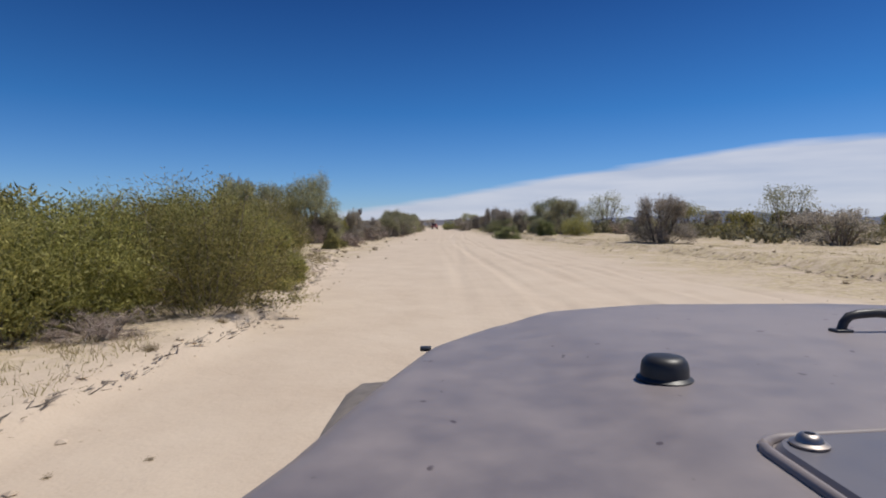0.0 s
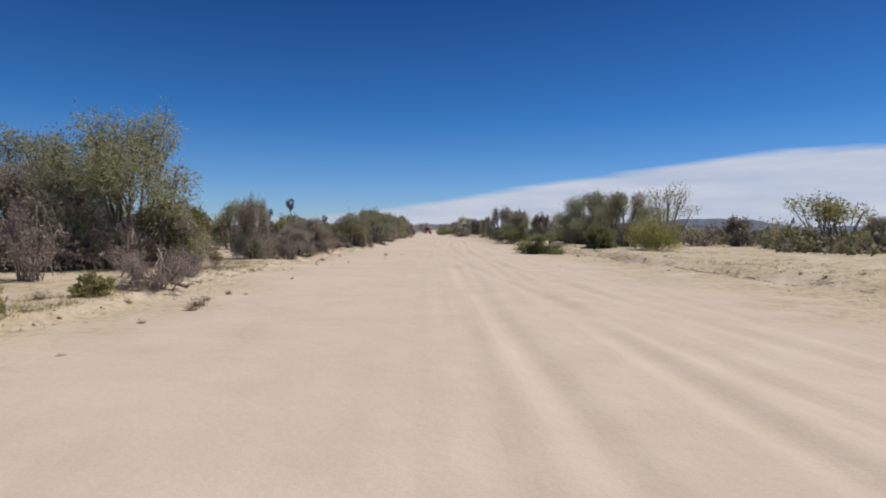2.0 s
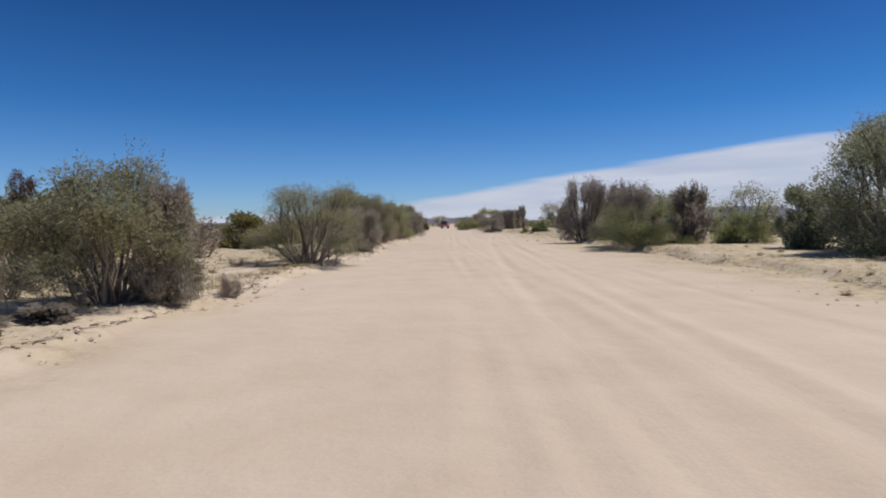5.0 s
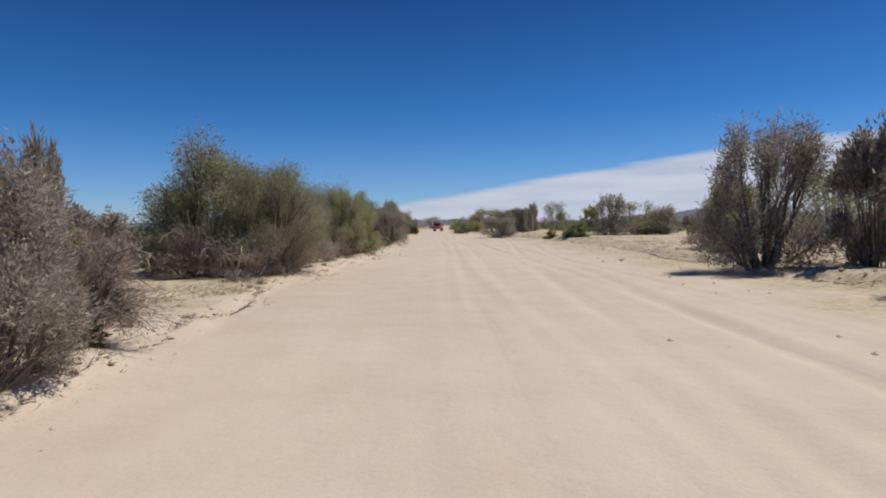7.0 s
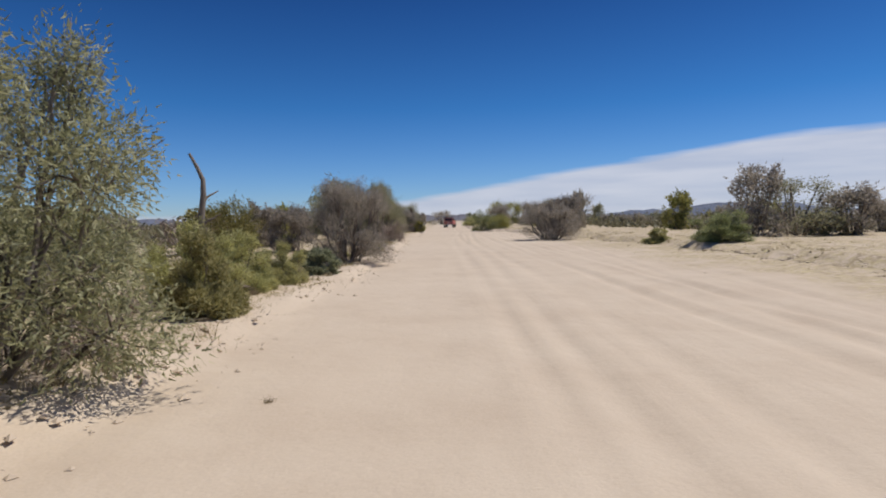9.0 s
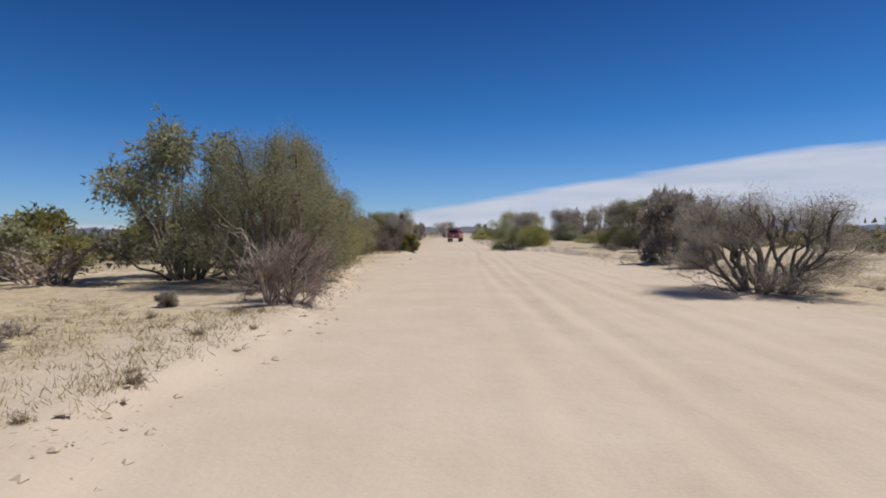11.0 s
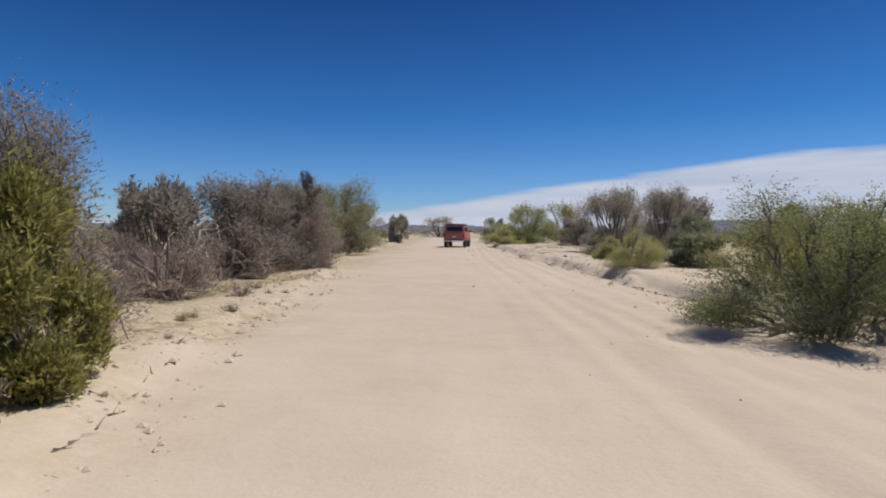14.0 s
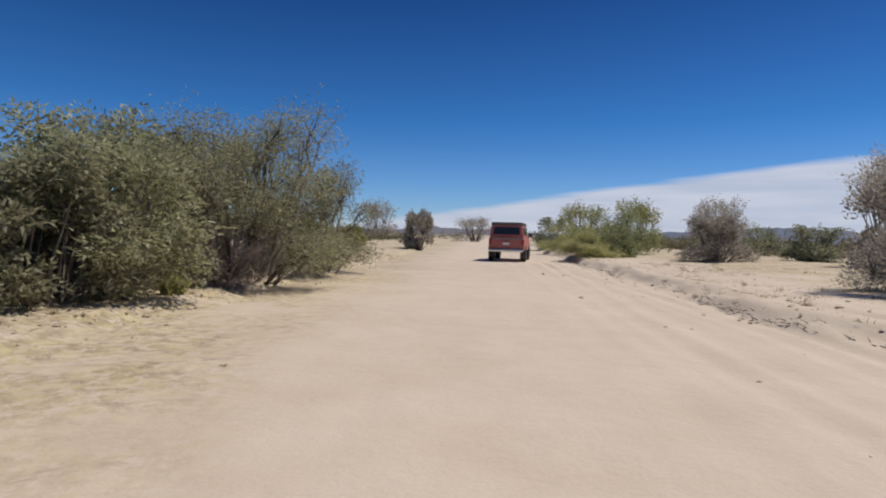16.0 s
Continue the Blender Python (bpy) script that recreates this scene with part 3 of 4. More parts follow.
plant('creosote', -5.4, 6.5, 2.2, 2.0)
plant('creosote', -3.7, 9.3, 3.1, 2.3)
plant('yellowbrush', -4.2, 15.2, 1.7, 1.1)
plant('creosote', -7.8, 23.6, 2.5, 1.7)
plant('creosote', -8.9, 25.8, 2.2, 2.4)
plant('creosote', -7.8, 28.5, 3.2, 3.5)
plant('paloverde', -10.4, 30.0, 3.0, 4.0)
plant('smokebush', 22.4, 31.0, 5.2, 2.2)
plant('yellowbrush', -5.9, 32.6, 0.9, 1.1)
plant('deadbrush', -5.4, 37.1, 1.8, 1.2)
plant('smokebush', 14.9, 37.1, 4.1, 3.2)
plant('deadbrush', -9.1, 38.6, 1.5, 2.4)
plant('smokebush', -13.5, 39.6, 2.4, 4.5)
plant('deadbrush', -5.9, 39.9, 1.3, 1.2)
plant('deadbrush', -11.3, 42.4, 3.7, 1.8)
plant('deadbrush', -14.4, 42.5, 3.1, 3.0)
plant('paloverde', -12.4, 44.8, 4.7, 4.9)
plant('paloverde', -9.5, 43.9, 4.7, 5.6)
plant('smokebush', -10.9, 43.0, 3.4, 2.7)
plant('smokebush', -8.3, 44.3, 2.7, 2.3)
plant('deadbrush', -5.5, 49.6, 1.7, 1.5)
plant('smokebush', -6.9, 49.4, 1.7, 2.7)
plant('paloverde', 31.0, 49.8, 5.1, 4.9)
plant('smokebush', -6.1, 53.2, 2.3, 1.5)
plant('deadbrush', -6.6, 53.4, 1.7, 1.3)
plant('creosote', -11.6, 54.3, 2.2, 2.4)
plant('mistletoe', -6.3, 58.1, 2.8, 1.6)
plant('paloverde', -11.1, 59.5, 3.1, 3.1)
plant('greenbush', 7.9, 60.7, 2.8, 1.4)
plant('creosote', 15.6, 61.4, 3.3, 2.6)
plant('creosote', 27.9, 61.9, 7.0, 3.9)
plant('deadbrush', -5.6, 62.7, 1.1, 0.9)
plant('greenbush', 12.6, 63.4, 2.2, 1.7)
plant('paloverde', 15.7, 67.6, 4.5, 4.4)
plant('paloverde', -5.5, 68.0, 2.9, 2.7)
plant('smokebush', -4.6, 68.2, 1.1, 2.2)
plant('mistletoe', -7.7, 68.4, 1.1, 2.2)
plant('deadbrush', -3.9, 69.4, 0.5, 0.7)
plant('mistletoe', -12.2, 71.0, 1.3, 2.8)
plant('deadbrush', 24.3, 73.4, 4.6, 2.7)
plant('saltbush', 14.9, 76.3, 5.4, 4.9)
plant('paloverde', -4.4, 77.8, 3.7, 2.9)
plant('saltbush', 17.9, 78.7, 6.7, 5.2)
plant('saltbush', 15.1, 81.3, 2.0, 2.7)
plant('paloverde', 24.9, 82.0, 6.1, 6.2)
plant('greenbush', 10.6, 87.3, 5.0, 2.2)
plant('deadbrush', 32.4, 85.3, 6.2, 2.9)
plant('smokebush', -3.7, 85.6, 2.3, 2.3)
plant('smokebush', 11.0, 90.6, 3.6, 3.4)
plant('deadbrush', -4.2, 87.6, 2.4, 1.8)
plant('greenbush', 15.7, 87.9, 3.5, 1.8)
plant('smokebush', 13.3, 88.1, 2.4, 3.2)
plant('smokebush', -5.8, 89.9, 0.7, 2.8)
plant('deadbrush', -7.4, 94.0, 1.4, 1.9)
plant('smokebush', 12.1, 96.0, 2.1, 3.9)
plant('smokebush', 10.2, 97.8, 3.8, 4.4)
plant('paloverde', -4.7, 98.1, 3.3, 3.3)
plant('paloverde', -6.4, 98.2, 4.0, 4.2)
plant('deadbrush', -4.3, 98.3, 2.8, 1.4)
plant('deadbrush', -8.6, 99.1, 1.8, 1.7)
plant('greenbush', 13.3, 105.0, 3.6, 1.8)
plant('creosote', 13.3, 106.3, 2.4, 3.0)
plant('deadbrush', -5.8, 106.5, 1.7, 1.9)
plant('paloverde', -4.2, 107.6, 2.4, 3.2)
plant('paloverde', -5.1, 108.4, 3.4, 3.6)
plant('paloverde', -4.2, 110.1, 2.9, 3.4)
plant('deadbrush', 14.4, 111.6, 1.6, 0.7)
plant('deadbrush', -4.4, 112.4, 1.1, 0.9)
plant('paloverde', -7.5, 113.0, 5.0, 3.9)
plant('yellowbrush', -3.6, 113.3, 1.0, 1.3)
plant('yellowbrush', -3.7, 117.6, 1.1, 0.9)
plant('saltbush', -3.3, 119.7, 0.9, 0.7)
plant('smokebush', -3.5, 124.3, 3.3, 3.0)
plant('creosote', -7.5, 124.7, 1.8, 2.4)
plant('smokebush', 24.3, 125.5, 6.0, 4.5)
plant('smokebush', -7.3, 131.3, 2.3, 2.2)
plant('greenbush', 12.5, 131.6, 2.8, 1.4)
plant('smokebush', 29.4, 134.1, 5.6, 5.1)
plant('yellowbrush', 11.5, 136.6, 1.4, 0.9)
plant('smokebush', 23.2, 137.9, 3.8, 3.0)
plant('smokebush', 17.8, 138.4, 3.7, 4.3)
plant('paloverde', 20.8, 139.3, 5.9, 3.6)
plant('deadbrush', -3.8, 142.5, 2.0, 2.1)
plant('smokebush', 7.1, 145.5, 5.0, 2.6)
plant('paloverde', -5.4, 146.6, 4.5, 4.3)
plant('paloverde', -5.3, 149.1, 2.4, 4.6)
plant('paloverde', -5.7, 151.7, 2.1, 3.9)
plant('deadbrush', -5.3, 153.1, 1.9, 1.2)
plant('smokebush', 9.9, 155.2, 1.8, 2.9)
plant('yellowbrush', -5.9, 155.5, 3.4, 3.5)
plant('creosote', 20.7, 156.5, 3.0, 3.4)
plant('paloverde', -6.2, 157.4, 4.2, 3.5)
plant('smokebush', 9.6, 158.1, 2.6, 3.2)
plant('paloverde', -6.9, 160.8, 4.3, 3.3)
plant('smokebush', 12.8, 164.5, 2.3, 3.7)
plant('smokebush', 12.1, 166.5, 2.1, 3.7)
plant('deadbrush', 10.0, 168.2, 0.9, 0.8)
plant('creosote', -7.3, 169.3, 2.2, 2.6)
plant('paloverde', 12.8, 171.1, 4.2, 3.7)
plant('smokebush', 14.9, 172.0, 2.1, 3.9)
plant('smokebush', -6.9, 173.0, 2.6, 2.7)
plant('deadbrush', -5.2, 173.3, 2.3, 2.0)
plant('creosote', -3.5, 173.6, 1.5, 1.3)
plant('smokebush', -4.8, 174.6, 2.7, 2.5)
plant('creosote', -5.9, 174.3, 1.6, 2.6)
plant('creosote', -4.4, 176.4, 1.6, 1.8)
plant('smokebush', 13.6, 177.2, 4.2, 3.9)
plant('smokebush', 16.7, 177.7, 1.9, 4.9)
plant('creosote', 12.6, 177.7, 3.1, 2.1)
plant('greenbush', 4.8, 180.3, 3.7, 2.1)
plant('creosote', 7.0, 184.3, 3.8, 2.3)
plant('smokebush', -8.2, 186.3, 2.3, 2.7)
plant('smokebush', -7.0, 189.3, 3.9, 3.0)
plant('yellowbrush', 14.3, 189.9, 3.5, 1.2)
plant('yellowbrush', 5.3, 190.2, 1.8, 1.25)
plant('deadbrush', -6.0, 190.9, 2.6, 2.7)
plant('mistletoe', -5.5, 191.0, 1.2, 3.2)
plant('saltbush', 7.7, 191.2, 2.4, 1.2)
plant('yellowbrush', 7.6, 195.6, 1.8, 1.1)
plant('yellowbrush', 14.9, 194.7, 3.4, 1.1)
plant('yellowbrush', 19.8, 195.1, 3.5, 1.6)
plant('yellowbrush', 6.7, 197.6, 1.6, 1.0)
plant('deadbrush', -8.1, 198.5, 1.7, 0.8)
plant('paloverde', -8.5, 201.1, 2.7, 2.5)
plant('paloverde', -8.3, 202.3, 3.5, 3.0)
plant('yellowbrush', 8.0, 203.0, 2.0, 1.1)
plant('smokebush', -8.9, 206.0, 2.6, 3.3)
plant('paloverde', -7.6, 207.0, 5.6, 4.7)
plant('saltbush', 15.6, 209.1, 3.5, 2.7)
plant('smokebush', 15.7, 214.2, 5.0, 4.8)
plant('smokebush', 19.1, 222.0, 4.2, 5.0)
plant('smokebush', 22.1, 225.0, 4.6, 4.8)
plant('paloverde', 31.7, 225.3, 2.7, 4.4)
plant('yellowbrush', 4.8, 225.7, 3.5, 1.8)
plant('greenbush', 6.1, 227.7, 4.3, 1.9)
plant('saltbush', 19.4, 229.6, 3.9, 2.4)
plant('yellowbrush', 5.9, 238.9, 4.7, 2.1)
plant('smokebush', -6.4, 239.7, 2.8, 3.5)
plant('greenbush', 27.3, 252.8, 3.6, 2.7)
plant('greenbush', 8.6, 236.5, 7.2, 3.8)
plant('saltbush', 6.2, 250.0, 4.5, 3.2)
plant('smokebush', 11.8, 225.0, 4.2, 2.8)
plant('smokebush', 9.4, 206.0, 4.8, 4.1)
plant('creosote', 19.9, 268.1, 8.0, 6.5)
plant('smokebush', -19.0, 291.4, 9.3, 7.3)
plant('creosote', 18.4, 301.9, 14.6, 7.5)
plant('smokebush', -2.0, 307.3, 9.0, 5.4)
plant('smokebush', 47.9, 311.6, 13.0, 10.5)
plant('creosote', -6.8, 8.5, 3.0, 2.2)
plant('creosote', -5.9, 12.6, 3.0, 2.3)
plant('creosote', -6.2, 18.2, 2.4, 2.0)
plant('creosote', -7.2, 22.5, 2.6, 2.2)
plant('paloverde', -8.0, 102.8, 4.2, 4.2)
plant('paloverde', -7.2, 106.5, 3.8, 4.0)
plant('paloverde', -8.8, 110.5, 4.2, 4.3)
plant('creosote', -6.5, 102.5, 2.4, 1.8)
plant('paloverde', -8.4, 148.5, 4.5, 4.8)
plant('paloverde', -8.0, 155.0, 4.2, 4.0)
plant('paloverde', -8.6, 163.5, 4.0, 3.3)
plant('creosote', -6.4, 165.5, 2.6, 2.0)
plant('smokebush', -7.6, 180.0, 3.0, 2.5)
plant('deadbrush', -6.3, 182.6, 2.6, 1.9)
plant('deadbrush', -7.0, 186.8, 2.8, 2.2)
plant('smokebush', -7.8, 194.5, 3.2, 2.8)
plant('deadbrush', -7.6, 196.5, 2.4, 1.7)
plant('paloverde', -10.0, 204.2, 4.2, 4.0)
plant('paloverde', -10.2, 209.2, 4.6, 4.4)
plant('paloverde', -6.9, 211.0, 3.4, 3.7)
plant('smokebush', -6.4, 58.0, 3.4, 2.1)
plant('deadbrush', -5.6, 57.4, 2.6, 1.6)
plant('mistletoe', -7.3, 58.9, 2.2, 3.0)
plant('yellowbrush', -4.3, 114.6, 1.5, 1.4)
plant('yellowbrush', -4.1, 116.2, 1.4, 1.2)
plant('smokebush', -6.0, 177.5, 3.2, 2.9)
plant('paloverde', 26.0, 118.0, 6.0, 4.6)
plant('smokebush', 20.5, 121.0, 4.6, 3.2)
plant('saltbush', 22.5, 112.0, 5.2, 4.4)
plant('paloverde', 25.0, 104.0, 5.5, 4.4)
plant('smokebush', -6.1, 191.6, 3.0, 3.1)
plant('creosote', -4.6, 11.2, 2.6, 2.2)
plant('creosote', -3.6, 12.6, 1.6, 1.3)
plant('creosote', -5.0, 8.0, 2.4, 1.9)
plant('creosote', -5.8, 10.4, 2.6, 2.2)
plant('deadbrush', -4.1, 6.9, 1.3, 0.5)
plant('deadbrush', -3.7, 14.2, 1.5, 0.7)
plant('creosote', 6.9, 181.6, 3.0, 2.0)
plant('paloverde', -5.3, 100.4, 3.6, 3.8)
plant('smokebush', -4.9, 103.0, 2.6, 2.6)
plant('smokebush', -12.6, 42.8, 3.2, 3.6)
# dead brush about the feet of the trees
plant('deadbrush', -10.6, 42.4, 3.4, 2.2)
plant('deadbrush', -8.7, 42.2, 2.4, 1.7)
plant('deadbrush', -8.6, 46.6, 2.4, 1.5)
plant('deadbrush', -6.3, 97.3, 3.2, 2.0)
plant('deadbrush', -4.9, 96.6, 2.4, 1.5)
plant('deadbrush', -4.5, 99.9, 1.9, 1.2)
plant('deadbrush', -5.6, 101.6, 2.6, 1.8)
plant('deadbrush', -4.4, 104.8, 1.9, 1.4)
plant('deadbrush', -4.2, 106.4, 1.5, 1.1)
plant('deadbrush', -5.2, 109.8, 2.0, 1.4)
plant('deadbrush', -4.9, 147.6, 2.2, 1.6)
plant('deadbrush', -5.1, 150.4, 2.0, 1.5)
plant('deadbrush', -5.9, 156.2, 2.4, 1.5)
plant('deadbrush', -6.4, 162.0, 2.4, 1.6)
plant('deadbrush', -8.9, 203.2, 2.2, 1.5)
plant('deadbrush', -7.4, 205.3, 2.4, 1.7)
plant('deadbrush', -7.2, 208.8, 2.2, 1.6)
plant('deadbrush', -7.3, 212.4, 1.8, 1.4)

# the thicket behind the first row
fill = random.Random(11)
for row in range(84):
    y = 20 + row * 2.35 + fill.uniform(-1, 1)
    x = bank_left(y) - fill.uniform(0.5, 3.6)
    plant(fill.choice(("deadbrush", "deadbrush", "yellowbrush", "deadbrush", "smokebush")), round(x, 1), round(y, 1), fill.uniform(0.4, 1.0), fill.uniform(0.25, 0.7), True)
for row in range(130):
    y = -3 + row * 1.9 + fill.uniform(-0.8, 0.8)
    x = -9.5 - abs(fill.gauss(0, 4.5))
    if not 32 < y < 66 or x < -16:
        plant(fill.choice(("creosote", "smokebush", "paloverde", "deadbrush", "creosote")), round(x, 1), round(y, 1), fill.uniform(2.0, 3.6), fill.uniform(1.3, 2.7), True)
for row in range(60):
    y = 10 + row * 3.85 + fill.uniform(-1.2, 1.2)
    x = 24 + abs(fill.gauss(0, 9))
    plant(fill.choice(("creosote", "smokebush", "saltbush", "yellowbrush")), round(x, 1), round(y, 1), fill.uniform(2.0, 3.8), fill.uniform(1.2, 2.8))


def dead_snag(x, y, h):
    """A bare grey trunk, bent near its top."""
    root = tagged(new("dead_tree"), "bare weathered grey dead tree with a bent tip", "tree")
    root.matrix_basis = pose(x, y, ground_z(x, y) - 0.05)
    s = Sheet()
    s.tube(np.array([(0.25, 0, 0), (0.1, 0.02, 0.25 * h), (-0.02, 0, 0.5 * h), (0.05, 0, 0.68 * h), (0.04, 0.03, 0.8 * h), (-0.08, 0, 0.9 * h), (-0.24, 0, h)]), 0.10, 0.03, 9)
    part("trunk", s.mesh("trunk", BARK), root)
    for k, (z, dx, dz) in enumerate(((0.45, 0.45, 0.25), (0.3, -0.4, 0.2), (0.62, 0.28, 0.3))):
        b = Sheet()
        b.tube(curve(np.array([0.0, 0, z * h]), np.array([dx, 0.15 * k, z * h + dz]), np.array([0, 0, 0.05]), np.random.default_rng(k), 6), 0.04, 0.012, 6)
        part("limb", b.mesh("limb", BARK), root)
    return root


dead_snag(-5.7, 118.2, 3.0)


def fallen_branch(x, y, long, turn):
    """A forked grey dead branch lying on the sand."""
    root = tagged(new("fallen_branch"), "forked grey dead branch fallen on the sandy bank", "branch", "fallen branches on the bank")
    root.matrix_basis = pose(x, y, ground_z(x, y), 0, 0, turn)
    rng = np.random.default_rng(int(long * 100))
    s = Sheet()
    s.tube(curve(np.array([-long / 2, 0, 0.03]), np.array([long / 2, 0.1, 0.12]), np.array([0, 0.05, 0.22]), rng, 9), 0.05, 0.018, 7)
    part("stem", s.mesh("stem", TWIG), root)
    for k in range(5):
        b = Sheet()
        a = np.array([rng.uniform(-0.25, 0.4) * long, 0.02, 0.12])
        b.tube(curve(a, a + (rng.uniform(0.1, 0.4) * long, rng.choice((-1, 1)) * rng.uniform(0.1, 0.35) * long, rng.uniform(-0.09, 0.35)), np.array([0, 0, 0.06]), rng, 7), 0.022, 0.006, 5)
        part("fork", b.mesh("fork", TWIG), root)
    return root


for spot in ((-4.9, 117.9, 1.9, -20), (-4.2, 115.4, 1.3, 35), (-5.6, 37.9, 1.6, 160), (-5.5, 40.8, 1.2, 15), (-5.2, 172.4, 1.7, -40), (-6.0, 182.0, 1.5, 20), (-4.3, 101.0, 1.4, 70), (-5.9, 60.3, 1.5, 10)):
    fallen_branch(*spot)


# ---------------- far scrub, too many to count ----------------
def far_scrub():
    rng = np.random.default_rng(5)
    s = Sheet()
    spots = []
    while len(spots) < 3200:
        y = rng.uniform(-20, 1) if rng.random() < 0.02 else rng.uniform(0, 1) ** 1.6 * 900
        x = rng.uniform(-1, 1) * (40 + 0.55 * y + 40)
        near = min(abs(x), 1e9)
        if y < 230 and -17 < x < 24:
            continue
        if y >= 230 and abs(x - 2) < 8 + 0.02 * (y - 230):
            continue
        if near < 60 and rng.random() < 0.35:
            continue
        spots.append((x, y))
    while len(spots) < 6600:
        y = rng.uniform(-10, 330)
        x = (16 + abs(rng.normal(0, 26))) * (1 if rng.random() < 0.55 else -1)
        if x > 0 and x < 21 or -34 < x and 32 < y < 66 and x < 0 and rng.random() < 0.7:
            continue
        if noise.noise((x * 0.05, y * 0.05, 2.0)) > -0.25:
            spots.append((x, y))
    for x, y in spots:
        h, w = rng.uniform(0.6, 2.2), rng.uniform(1.2, 3.6)
        z = ground_z(x, y)
        n = 44 if abs(x) < 60 and y < 300 else 36
        u = unit(rng.normal(0, 1, (n, 3)))
        u[:, 2] = np.abs(u[:, 2])
        lump = 0.75 + 0.35 * np.sin(3 * np.arctan2(u[:, 1], u[:, 0]) + rng.uniform(0, 6))[:, None]
        at = np.array([x, y, z]) + u * lump * (w / 2, w / 2, h) * rng.uniform(0.35, 1, (n, 1)) ** 0.5
        leaves(s, rng, at, np.repeat(np.array([[0, 0, 0.9]]), n, 0), 0.45 if n == 36 else 0.36, 0.13 if n == 36 else 0.125)
    far = leaf_material("far_scrub_leaf", (0.12, 0.108, 0.055), (0.20, 0.18, 0.10), (0.29, 0.26, 0.16), 0.35)
    tagged(new("distant_scrub", s.mesh("distant_scrub", far)), "distant olive and grey-brown desert scrub over the plain", "scrub", kind="stuff")


far_scrub()


# ---------------- dry tufts and litter on the sand ----------------
def tuft_mesh(seed):
    rng = np.random.default_rng(seed)
    s = Sheet()
    n = 90
    at = np.column_stack([rng.normal(0, 0.16, (n, 2)), np.zeros(n)])
    lean = np.column_stack([rng.normal(0, 0.7, (n, 2)), np.ones(n)]) * 2
    leaves(s, rng, at, lean, 0.62, 0.016)
    at2 = np.column_stack([rng.normal(0, 0.24, (110, 2)), np.abs(rng.normal(0, 0.26, 110))])
    leaves(s, rng, at2, rng.normal(0, 1, (110, 3)), 0.24, 0.022)
    return s.mesh("dry_tuft", STRAW)


STRAW = leaf_material("dry_straw", (0.20, 0.15, 0.09), (0.35, 0.28, 0.17), (0.50, 0.42, 0.27), 0.35)
TUFTS = [tuft_mesh(40 + k) for k in range(4)]
spread = random.Random(21)


def tuft(x, y, size):
    ob = tagged(new("dry_tuft", TUFTS[spread.randrange(4)]), "small dry straw-coloured grass tuft on bare sand", "tuft", "dry tufts on the sand")
    ob.matrix_basis = pose(x, y, ground_z(x, y) - 0.01, 0, 0, spread.uniform(0, 360)) @ Matrix.Diagonal((size, size, size * spread.uniform(0.7, 1.2), 1))


for row in range(120):
    y = 2 + row * 1.74 + spread.uniform(-0.8, 0.8)
    tuft(bank_left(y) - abs(spread.gauss(0.1, 0.6)), y, spread.uniform(0.08, 0.22))
for row in range(110):
    y = 1 + row * 1.88 + spread.uniform(-0.8, 0.8)
    tuft(bank_left(y) - abs(spread.gauss(0.6, 1.2)), y, spread.uniform(0.14, 0.30))
for row in range(70):
    y = 8 + row * 3.0 + spread.uniform(-1.4, 1.4)
    tuft(bank_right(y) + spread.gauss(0.2, 1.6), y, spread.uniform(0.10, 0.24))
# those that stand alone on the bare sand
tuft(-3.89, 47.76, 0.12)
tuft(-4.28, 51.06, 0.24)
tuft(-2.85, 49.64, 0.19)
tuft(-4.28, 49.89, 0.18)
tuft(-5.27, 51.1, 0.18)
tuft(-4.49, 53.43, 0.12)
tuft(-1.73, 56.76, 0.26)
tuft(-4.11, 55.05, 0.16)
tuft(-1.48, 52.77, 0.08)
tuft(-3.38, 48.43, 0.06)
tuft(-1.54, 109.78, 0.1)
tuft(-2.77, 112.37, 0.09)
tuft(-3.34, 109.3, 0.06)
tuft(-2.79, 158.39, 0.09)
tuft(-2.75, 163.41, 0.12)
tuft(-3.01, 157.62, 0.06)
tuft(-3.38, 157.49, 0.06)
tuft(-3.86, 184.55, 0.11)
tuft(-3.65, 185.69, 0.09)
tuft(-3.66, 184.62, 0.08)
tuft(-4.85, 185.53, 0.1)
tuft(-4.78, 182.75, 0.07)
tuft(-5.13, 187.56, 0.11)
tuft(-3.22, 172.92, 0.14)
tuft(-3.53, 171.91, 0.06)
tuft(-4.96, 172.56, 0.24)
tuft(-4.97, 171.65, 0.14)
tuft(-4.22, 171.35, 0.08)
tuft(-5.42, 172.62, 0.16)
tuft(-4.21, 198.3, 0.08)
tuft(-3.76, 33.33, 0.12)
tuft(-3.62, 34.84, 0.27)
tuft(-3.75, 37.17, 0.19)
tuft(-3.38, 37.19, 0.11)
tuft(-3.53, 31.03, 0.1)
tuft(-3.85, 36.15, 0.21)
tuft(-3.28, 41.08, 0.12)
tuft(-6.42, 34.96, 0.32)
tuft(-4.17, 60.21, 0.08)
tuft(-4.12, 58.96, 0.06)
tuft(-2.22, 58.55, 0.06)
tuft(-1.77, 60.29, 0.08)
tuft(-0.8, 58.0, 0.06)
tuft(-0.87, 57.63, 0.08)
tuft(-3.54, 26.5, 0.17)
tuft(-2.16, 25.58, 0.11)
tuft(-4.37, 27.14, 0.16)
tuft(-2.11, 24.25, 0.06)
tuft(-4.85, 30.75, 0.32)
tuft(-3.7, 35.34, 0.32)
tuft(-2.32, 3.37, 0.06)
tuft(-1.83, 3.61, 0.06)
